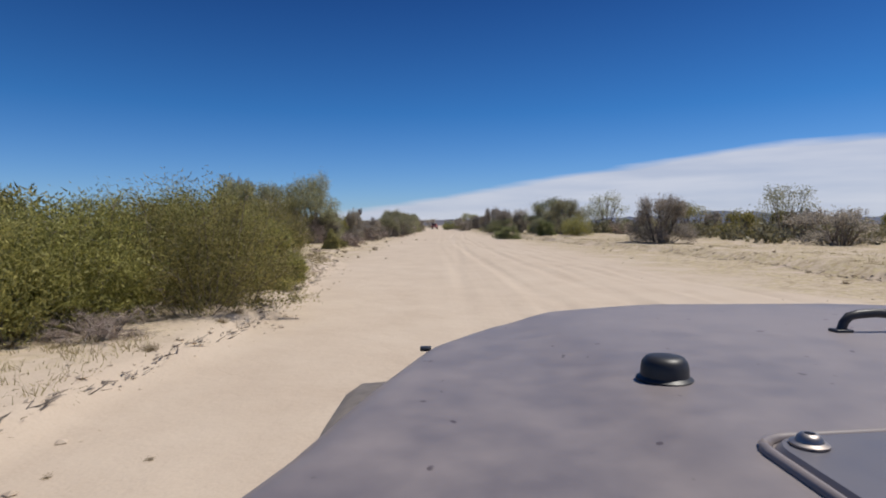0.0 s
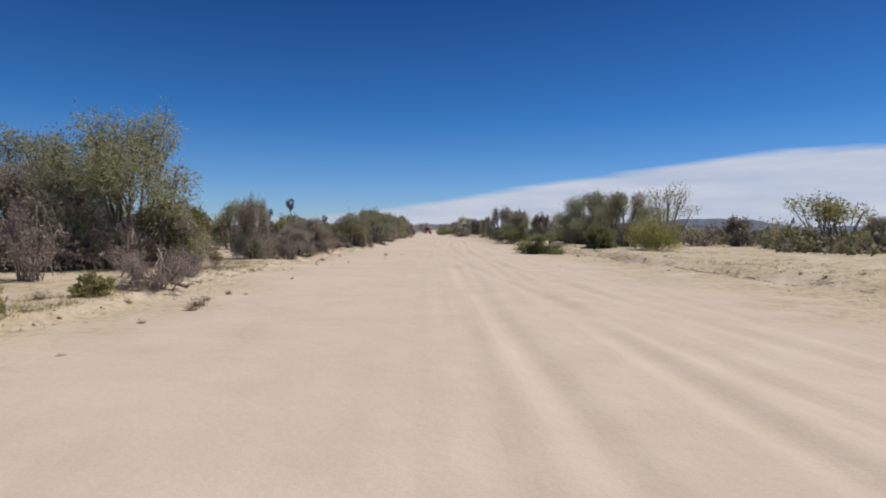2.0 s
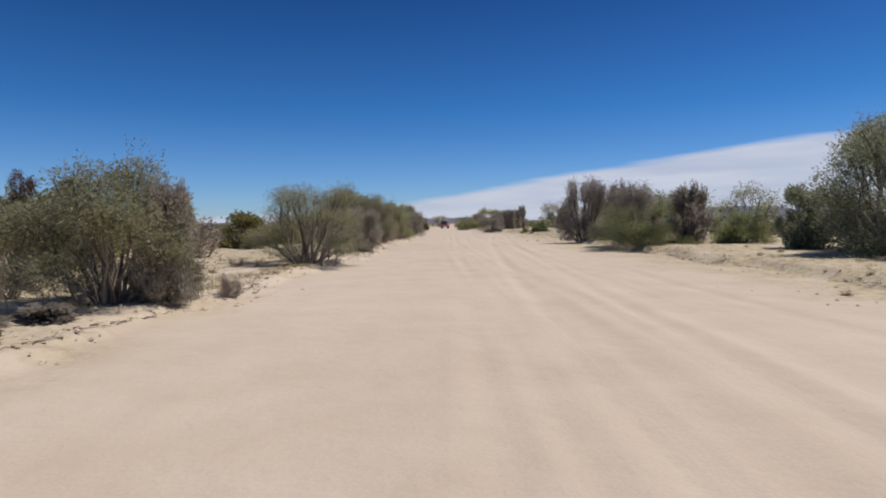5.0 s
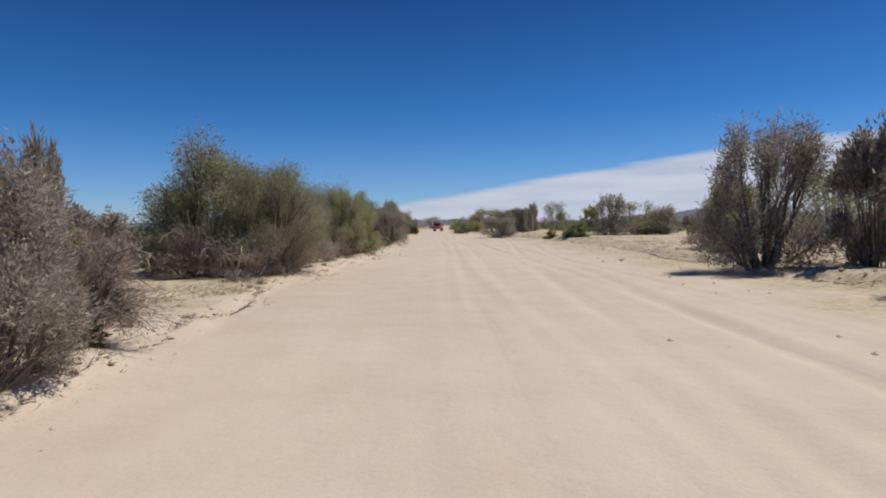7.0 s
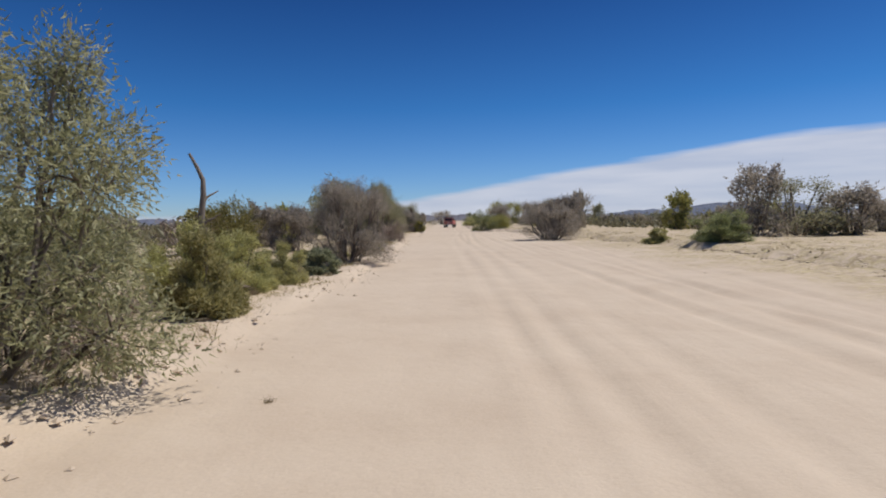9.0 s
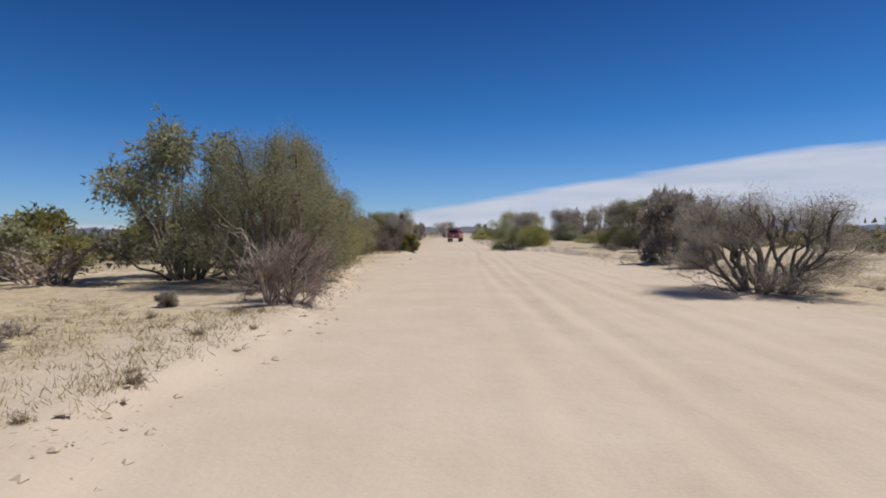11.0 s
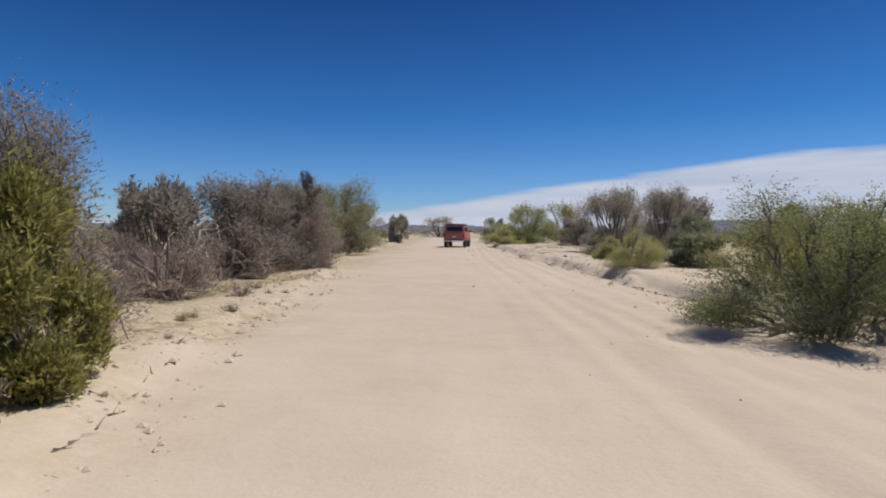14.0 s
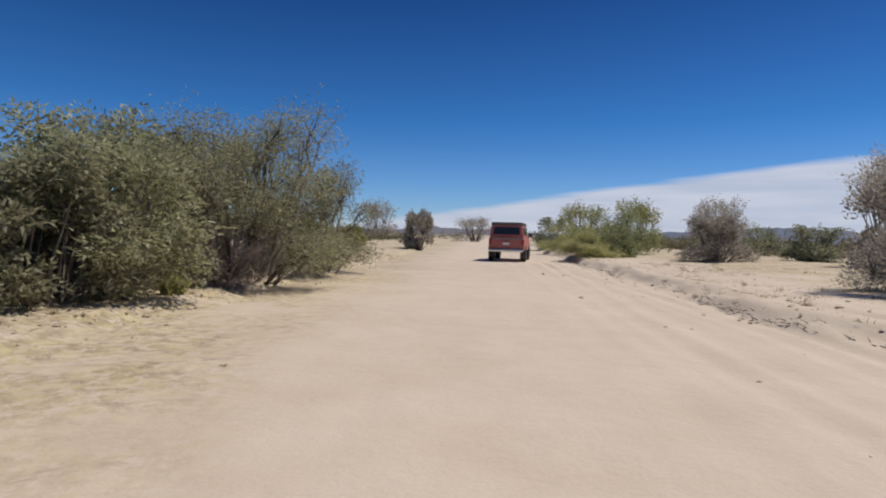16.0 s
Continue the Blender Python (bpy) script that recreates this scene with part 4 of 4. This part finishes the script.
tuft(-2.56, 106.82, 0.16)


def litter():
    """Broken twigs, straw and small stones along both banks."""
    rng = np.random.default_rng(77)
    s = Sheet()
    for k in range(16000):
        y = rng.uniform(-2, 228)
        x = bank_left(y) - abs(rng.normal(0, 2.2)) + 0.3 if rng.random() < 0.62 else bank_right(y) + abs(rng.normal(0, 3.0)) - 0.4
        if noise.noise((x * 0.6, y * 0.6, 7.0)) < -0.05:
            continue
        n = rng.integers(2, 7)
        at = np.array([x, y, ground_z(x, y) + 0.004]) + np.column_stack([rng.normal(0, 0.10, (n, 2)), np.abs(rng.normal(0, 0.012, n))])
        flat = np.column_stack([rng.normal(0, 1, (n, 2)), rng.normal(0.15, 0.2, n)]) * 3
        leaves(s, rng, at, flat, rng.uniform(0.03, 0.11), rng.uniform(0.0015, 0.004))
    tagged(new("bank_litter", s.mesh("bank_litter", STRAW)), "broken twigs and straw scattered on the sandy banks", "litter", kind="stuff")


litter()


def debris_line():
    """Flood-laid twigs in a thin dark line along the foot of both banks."""
    rng = np.random.default_rng(53)
    s = Sheet()
    for k in range(14000):
        y = rng.uniform(-2, 226)
        if noise.noise((y * 0.13, 3.0, 1.0)) < -0.25:
            continue
        if k % 2 and y > 100 and rng.random() < 0.85:
            continue
        x = bank_left(y) + 0.06 + rng.normal(0, 0.03) if k % 2 else bank_right(y) - 0.3 + rng.normal(0, 0.08)
        at = np.array([[x, y, ground_z(x, y) + 0.02]])
        leaves(s, rng, at, np.array([[rng.normal(0, 0.25), 1.0, 0.0]]) * 4, rng.uniform(0.09, 0.26), rng.uniform(0.006, 0.014))
    tagged(new("debris_line", s.mesh("debris_line", BARK)), "thin line of dark flood-laid twigs along the banks", "litter", kind="stuff")


debris_line()


def dry_grass():
    """Short straw standing in patches behind the edge of the left bank."""
    rng = np.random.default_rng(31)
    s = Sheet()
    made = 0
    while made < 7000:
        y = rng.uniform(-3, 226)
        x = bank_left(y) - abs(rng.normal(0, 2.6)) - 0.1 if rng.random() < 0.75 else bank_right(y) + abs(rng.normal(0, 3.5))
        if noise.noise((x * 0.35, y * 0.22, 11.0)) < 0.02:
            continue
        made += 1
        n = int(rng.integers(10, 26))
        at = np.array([x, y, ground_z(x, y) - 0.005]) + np.column_stack([rng.normal(0, 0.09, (n, 2)), np.zeros(n)])
        leaves(s, rng, at, np.column_stack([rng.normal(0, 0.6, (n, 2)), np.ones(n)]) * 2, rng.uniform(0.04, 0.15), 0.0045)
    grass = leaf_material("yellow_straw", (0.26, 0.21, 0.085), (0.40, 0.335, 0.145), (0.54, 0.46, 0.23), 0.35)
    tagged(new("dry_grass", s.mesh("dry_grass", grass)), "short dry yellow grass in patches on the banks", "grass", kind="stuff")


dry_grass()


def clods():
    """Crumbled lumps of dried sand along both bank edges and behind them."""
    rng = np.random.default_rng(64)
    s = Sheet()
    tips = np.array([(1, 0, 0), (0, 1, 0), (-1, 0, 0), (0, -1, 0), (0, 0, 1), (0, 0, -1)], float)
    sides = np.array([(0, 1, 4), (1, 2, 4), (2, 3, 4), (3, 0, 4), (1, 0, 5), (2, 1, 5), (3, 2, 5), (0, 3, 5)])
    for k in range(9000):
        y = rng.uniform(-1, 226)
        if rng.random() < 0.6:
            x = bank_left(y) + rng.normal(0.1, 0.35) - (abs(rng.normal(0, 1.6)) if k % 3 == 0 else 0)
        else:
            x = bank_right(y) + rng.normal(0.0, 0.6) + (rng.normal(0, 2.2) if k % 2 else 0)
        if noise.noise((x * 0.5, y * 0.25, 4.0)) < -0.1:
            continue
        size = 0.014 + 0.05 * rng.random() ** 3 + (0.03 if x > 4 and k % 5 == 0 else 0.0)
        v = tips * rng.uniform(0.6, 1.2, (6, 3)) * (size, size * 1.2, size * 0.6)
        a = rng.uniform(0, 6.28)
        v[:, :2] = v[:, :2] @ np.array([(math.cos(a), -math.sin(a)), (math.sin(a), math.cos(a))])
        s.blades((v + (x, y, ground_z(x, y) + size * 0.15))[sides])
    tagged(new("sand_clods", s.mesh("sand_clods", SAND)), "crumbled lumps of pale dried sand along the banks", "clods", kind="stuff")


clods()


# ---------------- vehicles ----------------
def dusty_paint(name, color, dust, amount, rough=0.46):
    m = Mat(name)
    p = m.position()
    film = m.ramp(m.mix(0.5, m.noise(p, 1.2, 5, 0.5), m.noise(p, 17, 5)), (0.40 - amount * 0.2, (0, 0, 0)), (0.72 - amount * 0.2, (1, 1, 1)))
    base = m.mix(m.math("MULTIPLY", film, amount), color, dust)
    specks = m.ramp(m.noise(m.position((1, 0.7, 1)), 42, 2, 0.4), (0.715, (0, 0, 0)), (0.745, (1, 1, 1)))
    base = m.mix(m.math("MULTIPLY", specks, 0.8), base, (0.05, 0.03, 0.03))
    m.bsdf.inputs["Coat Weight"].default_value = 0.3
    m.bsdf.inputs["Coat Roughness"].default_value = 0.35
    m.bsdf.inputs["Sheen Weight"].default_value = 0.5
    m.bsdf.inputs["Sheen Roughness"].default_value = 0.45
    m.bsdf.inputs["Sheen Tint"].default_value = (*dust, 1)
    return m.finish(base, m.math("ADD", m.math("MULTIPLY", film, 0.3), rough), 0.0, m.bump(m.noise(p, 260, 2), 0.04, 0.001))


GREY_PAINT = dusty_paint("dusty_grey_paint", (0.150, 0.128, 0.130), (0.335, 0.282, 0.266), 0.62)
PLATE_PAINT = dusty_paint("grey_plate_paint", (0.115, 0.108, 0.125), (0.20, 0.18, 0.18), 0.3)
RED_PAINT = dusty_paint("dusty_red_paint", (0.33, 0.035, 0.035), (0.46, 0.22, 0.18), 0.6)
RUBBER = plain_material("black_rubber", (0.018, 0.018, 0.020), 0.45, 0.0, (0.045, 0.042, 0.040))
TRIM = plain_material("grey_plastic_trim", (0.17, 0.145, 0.125), 0.7, 0.0, (0.30, 0.255, 0.215))
STEEL = plain_material("bolt_steel", (0.36, 0.34, 0.33), 0.45, 1.0, (0.30, 0.25, 0.22))
DARK_GLASS = plain_material("tinted_rear_glass", (0.02, 0.022, 0.026), 0.08, 0.0, (0.035, 0.035, 0.036))
LAMP_RED = plain_material("red_lamp_lens", (0.30, 0.015, 0.012), 0.25)
LAMP_CLEAR = plain_material("clear_lamp_lens", (0.6, 0.6, 0.58), 0.12)
DARK_ROOF = plain_material("dark_roof", (0.055, 0.035, 0.033), 0.6, 0.0, (0.13, 0.10, 0.09))
CHROME = plain_material("dull_chrome", (0.55, 0.54, 0.52), 0.25, 1.0)


def done(name, bm, material, parent, label="", m=None, smooth=True):
    me = bpy.data.meshes.new(name)
    bmesh.ops.recalc_face_normals(bm, faces=bm.faces[:])
    bm.to_mesh(me)
    bm.free()
    if smooth:
        me.polygons.foreach_set("use_smooth", [True] * len(me.polygons))
        me.set_sharp_from_angle(angle=radians(38))
    me.materials.append(material)
    return part(name, me, parent, label, m)


def slab(name, material, parent, lo, hi, bevel=0.02, label="", taper=None):
    """A bevelled block between two corners; taper: how far the top draws in along x and y."""
    bm = bmesh.new()
    bmesh.ops.create_cube(bm, size=1)
    for v in bm.verts:
        top = v.co.z > 0
        for k in range(3):
            v.co[k] = lo[k] + (v.co[k] + 0.5) * (hi[k] - lo[k])
        if taper and top:
            cx, cy = (lo[0] + hi[0]) / 2, (lo[1] + hi[1]) / 2
            v.co.x += taper[0] * (1 if v.co.x < cx else -1)
            v.co.y += taper[1] * (1 if v.co.y < cy else -1)
    bmesh.ops.bevel(bm, geom=bm.edges[:], offset=bevel, segments=3, profile=0.5, affect="EDGES")
    return done(name, bm, material, parent, label)


def lathe(name, material, parent, profile, m, label="", sides=28):
    """Turns (radius, height) pairs about the z axis, then moves the piece by m."""
    bm = bmesh.new()
    rings = [[bm.verts.new((r * math.cos(a), r * math.sin(a), z)) for a in (2 * math.pi * i / sides for i in range(sides))] for r, z in profile]
    for a, b in zip(rings, rings[1:]):
        for i in range(sides):
            bm.faces.new((a[i], a[(i + 1) % sides], b[(i + 1) % sides], b[i]))
    bm.faces.new(rings[0][::-1])
    bm.faces.new(rings[-1])
    return done(name, bm, material, parent, label, m)


def wheel(parent, x, y, r, side):
    w = 0.27
    turn = Matrix.Translation((x, y, r)) @ Matrix.Rotation(radians(90 * side), 4, "Y")
    tread = [(r * 0.58, -w / 2), (r * 0.80, -w / 2 - 0.01), (r * 0.96, -w * 0.42), (r, -w * 0.30), (r, w * 0.30), (r * 0.96, w * 0.42), (r * 0.80, w / 2 + 0.01), (r * 0.58, w / 2)]
    tyre = lathe("wheel", RUBBER, parent, tread, turn, "dusty black off-road tyre", 40)
    lathe("rim", CHROME, tyre, [(r * 0.57, -w * 0.2), (r * 0.57, w * 0.42), (r * 0.5, w * 0.40), (r * 0.44, w * 0.2), (r * 0.2, w * 0.24), (0.05, w * 0.36), (0.02, w * 0.37)], Matrix.Identity(4))
    lugs = bmesh.new()
    for k in range(26):
        a = 2 * math.pi * k / 26
        for s in (-1, 1):
            made = bmesh.ops.create_cube(lugs, size=1, matrix=Matrix.Rotation(a + s * 0.06, 4, "Z") @ Matrix.Translation((r, 0, s * w * 0.2)) @ Matrix.Diagonal((0.024, 0.055, w * 0.34, 1)))
    done("tread", lugs, RUBBER, tyre, "", None, False)


def hood_half(a):
    """Half the width of the grey hood at a metres ahead of its rear edge's origin."""
    pts = ((0.15, 0.975), (0.37, 0.918), (0.475, 0.882), (0.68, 0.835), (0.92, 0.77), (1.10, 0.665), (1.25, 0.52), (1.36, 0.32), (1.43, 0.12))
    for (a0, w0), (a1, w1) in zip(pts, pts[1:]):
        if a <= a1:
            t = (a - a0) / (a1 - a0)
            return w0 + (w1 - w0) * t
    return pts[-1][1]


HOOD_MID, HOOD_TOP = 0.74, 1.328


def hood_top(x, a):
    """Height of the hood's skin."""
    u = abs(x - HOOD_MID)
    z = HOOD_TOP - 0.030 * max(0.0, (a - 0.3) / 1.13) ** 2
    t = min(1.0, max(0.0, (0.62 - u) / 0.12))
    return z + 0.010 * t * t * (3 - 2 * t) - 0.012 * (u / 0.85) ** 4


def grey_offroader():
    root = tagged(new("grey_offroad_vehicle"), "dusty grey off-road vehicle with broad flat hood on sand", "vehicle")
    root.matrix_basis = pose(0, 0, 0, 0, 0, -0.42)
    # hood: a skin with rolled edges
    bm = bmesh.new()
    rows, cols = 44, 56
    grid = []
    for j in range(rows + 1):
        a = 0.15 + 1.28 * (j / rows) ** 0.8
        hw = hood_half(a)
        line = []
        for i in range(-cols, cols + 1):
            f = i / cols
            x = HOOD_MID + hw * f
            e = max(0.0, (abs(f) - 1 + 0.045 / hw) / (0.045 / hw))
            front = max(0.0, (a - 1.385) / 0.045)
            z = hood_top(x, a) - 0.035 * (1 - math.sqrt(max(0.0, 1 - min(1, e) ** 2))) - 0.02 * min(1, front) ** 2
            line.append(bm.verts.new((x, a, z)))
        grid.append(line)
    for r0, r1 in zip(grid, grid[1:]):
        for i in range(2 * cols):
            bm.faces.new((r0[i], r0[i + 1], r1[i + 1], r1[i]))
    rim = [g[0] for g in grid] + grid[-1][1:] + [g[-1] for g in reversed(grid[:-1])]
    low = [bm.verts.new((v.co.x + (HOOD_MID - v.co.x) * 0.02, v.co.y, v.co.z - 0.13)) for v in rim]
    for i in range(len(rim) - 1):
        bm.faces.new((rim[i], rim[i + 1], low[i + 1], low[i]))
    hood = done("hood", bm, GREY_PAINT, root, "dusty grey metal hood with dirt specks")
    # rubber stops, tie loop, latch
    for x in (0.252, 2 * HOOD_MID - 0.252):
        lathe("rubber_stop", RUBBER, hood, [(0.030, 0.0), (0.0305, 0.003), (0.026, 0.006), (0.0255, 0.016), (0.024, 0.022), (0.020, 0.0265), (0.012, 0.028), (0.003, 0.0285)],
              Matrix.Translation((x, 0.624, hood_top(x, 0.624) - 0.001)), "black rubber windscreen stop")
    s = Sheet()
    arc = [(0.663, 0.922, 0.000), (0.667, 0.922, 0.015), (0.675, 0.922, 0.025), (0.690, 0.922, 0.029), (0.718, 0.922, 0.031), (0.746, 0.922, 0.029), (0.761, 0.922, 0.025), (0.769, 0.922, 0.015), (0.773, 0.922, 0.000)]
    s.tube(np.array([(x, y, z + hood_top(x, y)) for x, y, z in arc]), 0.0075, 0.0075, 10)
    part("tie_loop", s.mesh("tie_loop", RUBBER), hood, "black metal tie-down loop")
    for x in (0.663, 0.773):
        z = hood_top(x, 0.922)
        slab("loop_foot", RUBBER, hood, (x - 0.014, 0.910, z - 0.001), (x + 0.014, 0.934, z + 0.005), 0.002)
    for x in (-0.032, 2 * HOOD_MID + 0.012):
        slab("latch", RUBBER, hood, (x + 0.002, 0.908, 1.303), (x + 0.020, 0.926, 1.309), 0.002, "black rubber hood latch")
    # cowl plates with their bolts
    for side in (-1, 1):
        cx = HOOD_MID + side * 0.375
        bm = bmesh.new()
        pts = []
        for qx, qy, n in ((0.11, 0.450, 6), (0.11, 0.155, 1), (-0.115, 0.155, 1), (-0.115, 0.435, 6)):
            for k in range(n):
                t = k / max(1, n - 1) * math.pi / 2
                if n == 1:
                    pts.append((qx, qy))
                elif qx > 0:
                    pts.append((qx - 0.03 + 0.03 * math.sin(t), qy - 0.03 + 0.03 * math.cos(t)))
                else:
                    pts.append((qx + 0.03 - 0.03 * math.cos(t), qy - 0.03 + 0.03 * math.sin(t)))
        low = [bm.verts.new((cx + x, y, hood_top(cx + x, y) + 0.001)) for x, y in pts]
        top = [bm.verts.new((cx + x * 0.97, 0.31 + (y - 0.31) * 0.97, hood_top(cx + x, y) + 0.006)) for x, y in pts]
        for i in range(len(pts)):
            k = (i + 1) % len(pts)
            bm.faces.new((low[i], low[k], top[k], top[i]))
        bm.faces.new(top)
        plate = done("cowl_plate", bm, PLATE_PAINT, hood, "smooth darker grey cowl plate")
        s = Sheet()
        s.tube(np.array([(cx + x * 1.05, 0.31 + (y - 0.31) * 1.04, hood_top(cx + x, y) + 0.001) for x, y in pts + pts[:1]]), 0.005, 0.005, 6)
        part("cowl_rim", s.mesh("cowl_rim", GREY_PAINT), hood, "raised grey rim")
        lathe("bolt", STEEL, hood, [(0.0135, 0.0), (0.0135, 0.0015), (0.0095, 0.0028), (0.0085, 0.006), (0.0062, 0.0082), (0.0038, 0.0086), (0.0034, 0.0064), (0.001, 0.0064)],
              Matrix.Translation((cx + side * 0.090, 0.412, hood_top(cx, 0.412) + 0.006)), "bright steel button bolt")
    # fenders, body, grille, bumper, wheels
    for side in (-1, 1):
        x0, x1 = (HOOD_MID + side * 0.70, HOOD_MID + side * 0.988)
        bm = bmesh.new()
        prof = ((0.42, 0.62), (0.50, 0.95), (0.66, 1.085), (1.20, 1.10), (1.50, 1.085), (1.68, 1.02), (1.74, 0.86))
        outer = [(bm.verts.new((x0, y, z + 0.02)), bm.verts.new((x0 + (x1 - x0) * 0.85, y, z)), bm.verts.new((x1, y, z - 0.03)), bm.verts.new((x1, y, z - 0.09)), bm.verts.new((x0, y, z - 0.06))) for y, z in prof]
        for p, q in zip(outer, outer[1:]):
            for k in range(4):
                bm.faces.new((p[k], p[k + 1], q[k + 1], q[k]))
        bm.faces.new(outer[0])
        bm.faces.new(outer[-1][::-1])
        done("fender", bm, TRIM, root, "faded grey-brown plastic fender flare")
        wheel(root, HOOD_MID + side * 0.86, 1.03, 0.43, side)
        wheel(root, HOOD_MID + side * 0.86, -1.55, 0.43, side)
        slab("headlight", LAMP_CLEAR, root, (HOOD_MID + side * 0.46 - 0.09, 1.40, 0.93), (HOOD_MID + side * 0.46 + 0.09, 1.455, 1.11), 0.03, "round clear headlight")
    slab("engine_bay", GREY_PAINT, root, (HOOD_MID - 0.62, 0.16, 0.62), (HOOD_MID + 0.62, 1.34, 1.19), 0.04)
    slab("body_tub", GREY_PAINT, root, (HOOD_MID - 0.78, -2.25, 0.56), (HOOD_MID + 0.78, 0.17, 1.20), 0.06, "dusty grey body tub")
    grille = slab("grille", GREY_PAINT, root, (HOOD_MID - 0.58, 1.32, 0.72), (HOOD_MID + 0.58, 1.42, 1.20), 0.03)
    for k in range(7):
        x = HOOD_MID - 0.27 + 0.09 * k
        slab("grille_slot", RUBBER, grille, (x - 0.025, 1.405, 0.84), (x + 0.025, 1.424, 1.12), 0.008)
    slab("front_bumper", RUBBER, root, (HOOD_MID - 0.85, 1.52, 0.60), (HOOD_MID + 0.85, 1.70, 0.78), 0.03)
    return root


grey_offroader()


def red_wagon(x, y, turn):
    """The red two-box wagon further up the wash; its rear faces back along the way."""
    root = tagged(new("red_offroad_wagon"), "dusty red off-road wagon with dark roof on the sandy track", "vehicle")
    root.matrix_basis = pose(x, y, ground_z(x, y) - 0.01, 0, 0, turn) @ Matrix.Scale(1.1, 4)
    slab("body", RED_PAINT, root, (-0.90, 0.0, 0.55), (0.90, 4.2, 1.20), 0.07, "faded dusty red body", (0.04, 0.02))
    slab("hood", RED_PAINT, root, (-0.80, 2.95, 1.18), (0.80, 4.15, 1.27), 0.04)
    cabin = slab("cabin", RED_PAINT, root, (-0.85, 0.03, 1.18), (0.85, 2.9, 1.84), 0.05, "", (0.09, 0.10))
    slab("roof", DARK_ROOF, root, (-0.78, 0.10, 1.82), (0.78, 2.8, 1.91), 0.035, "dark roof with a rack")
    for k in range(4):
        slab("rack_bar", RUBBER, root, (-0.74, 0.25 + k * 0.72, 1.93), (0.74, 0.29 + k * 0.72, 1.97), 0.008)
    for s in (-1, 1):
        slab("rack_rail", RUBBER, root, (s * 0.74 - 0.02, 0.15, 1.90), (s * 0.74 + 0.02, 2.6, 1.96), 0.008)
    bm = bmesh.new()
    vs = [bm.verts.new(p) for p in ((-0.66, 0.038, 1.36), (0.66, 0.038, 1.36), (0.62, 0.094, 1.72), (-0.62, 0.094, 1.72))]
    face = bm.faces.new(vs)
    out = bmesh.ops.extrude_face_region(bm, geom=[face])
    for v in out["geom"]:
        if isinstance(v, bmesh.types.BMVert):
            v.co.y += 0.03
    bm.transform(Matrix.Translation((0, -0.012, 0)))
    done("rear_window", bm, DARK_GLASS, cabin, "dark tinted rear window")
    gate = slab("tailgate", RED_PAINT, root, (-0.72, -0.035, 0.66), (0.72, 0.02, 1.24), 0.02)
    slab("tailgate_trim", TRIM, gate, (-0.70, -0.048, 1.10), (0.70, -0.03, 1.18), 0.006)
    slab("handle", RUBBER, gate, (-0.10, -0.055, 1.02), (0.10, -0.03, 1.06), 0.008)
    slab("number_plate", LAMP_CLEAR, gate, (-0.16, -0.05, 0.84), (0.16, -0.033, 0.96), 0.005, "pale plate with unreadable marks")
    for s in (-1, 1):
        slab("tail_light", LAMP_RED, root, (s * 0.81 - 0.06, -0.02, 0.86), (s * 0.81 + 0.06, 0.03, 1.12), 0.015, "red tail light")
        slab("side_window", DARK_GLASS, cabin, (s * 0.80 - 0.03, 0.35, 1.32), (s * 0.80 + 0.03, 1.45, 1.72), 0.012)
        slab("side_window", DARK_GLASS, cabin, (s * 0.80 - 0.03, 1.55, 1.32), (s * 0.80 + 0.03, 2.45, 1.72), 0.012)
        slab("wing_mirror", RUBBER, root, (s * 1.0 - 0.09, 2.55, 1.28), (s * 1.0 + 0.09, 2.63, 1.46), 0.02)
        wheel(root, s * 0.80, 0.85, 0.40, s)
        wheel(root, s * 0.80, 3.35, 0.40, s)
    slab("rear_bumper", CHROME, root, (-0.86, -0.16, 0.50), (0.86, 0.0, 0.64), 0.025, "dull chrome rear bumper")
    return root


red_wagon(0.0, 223.6, -9)
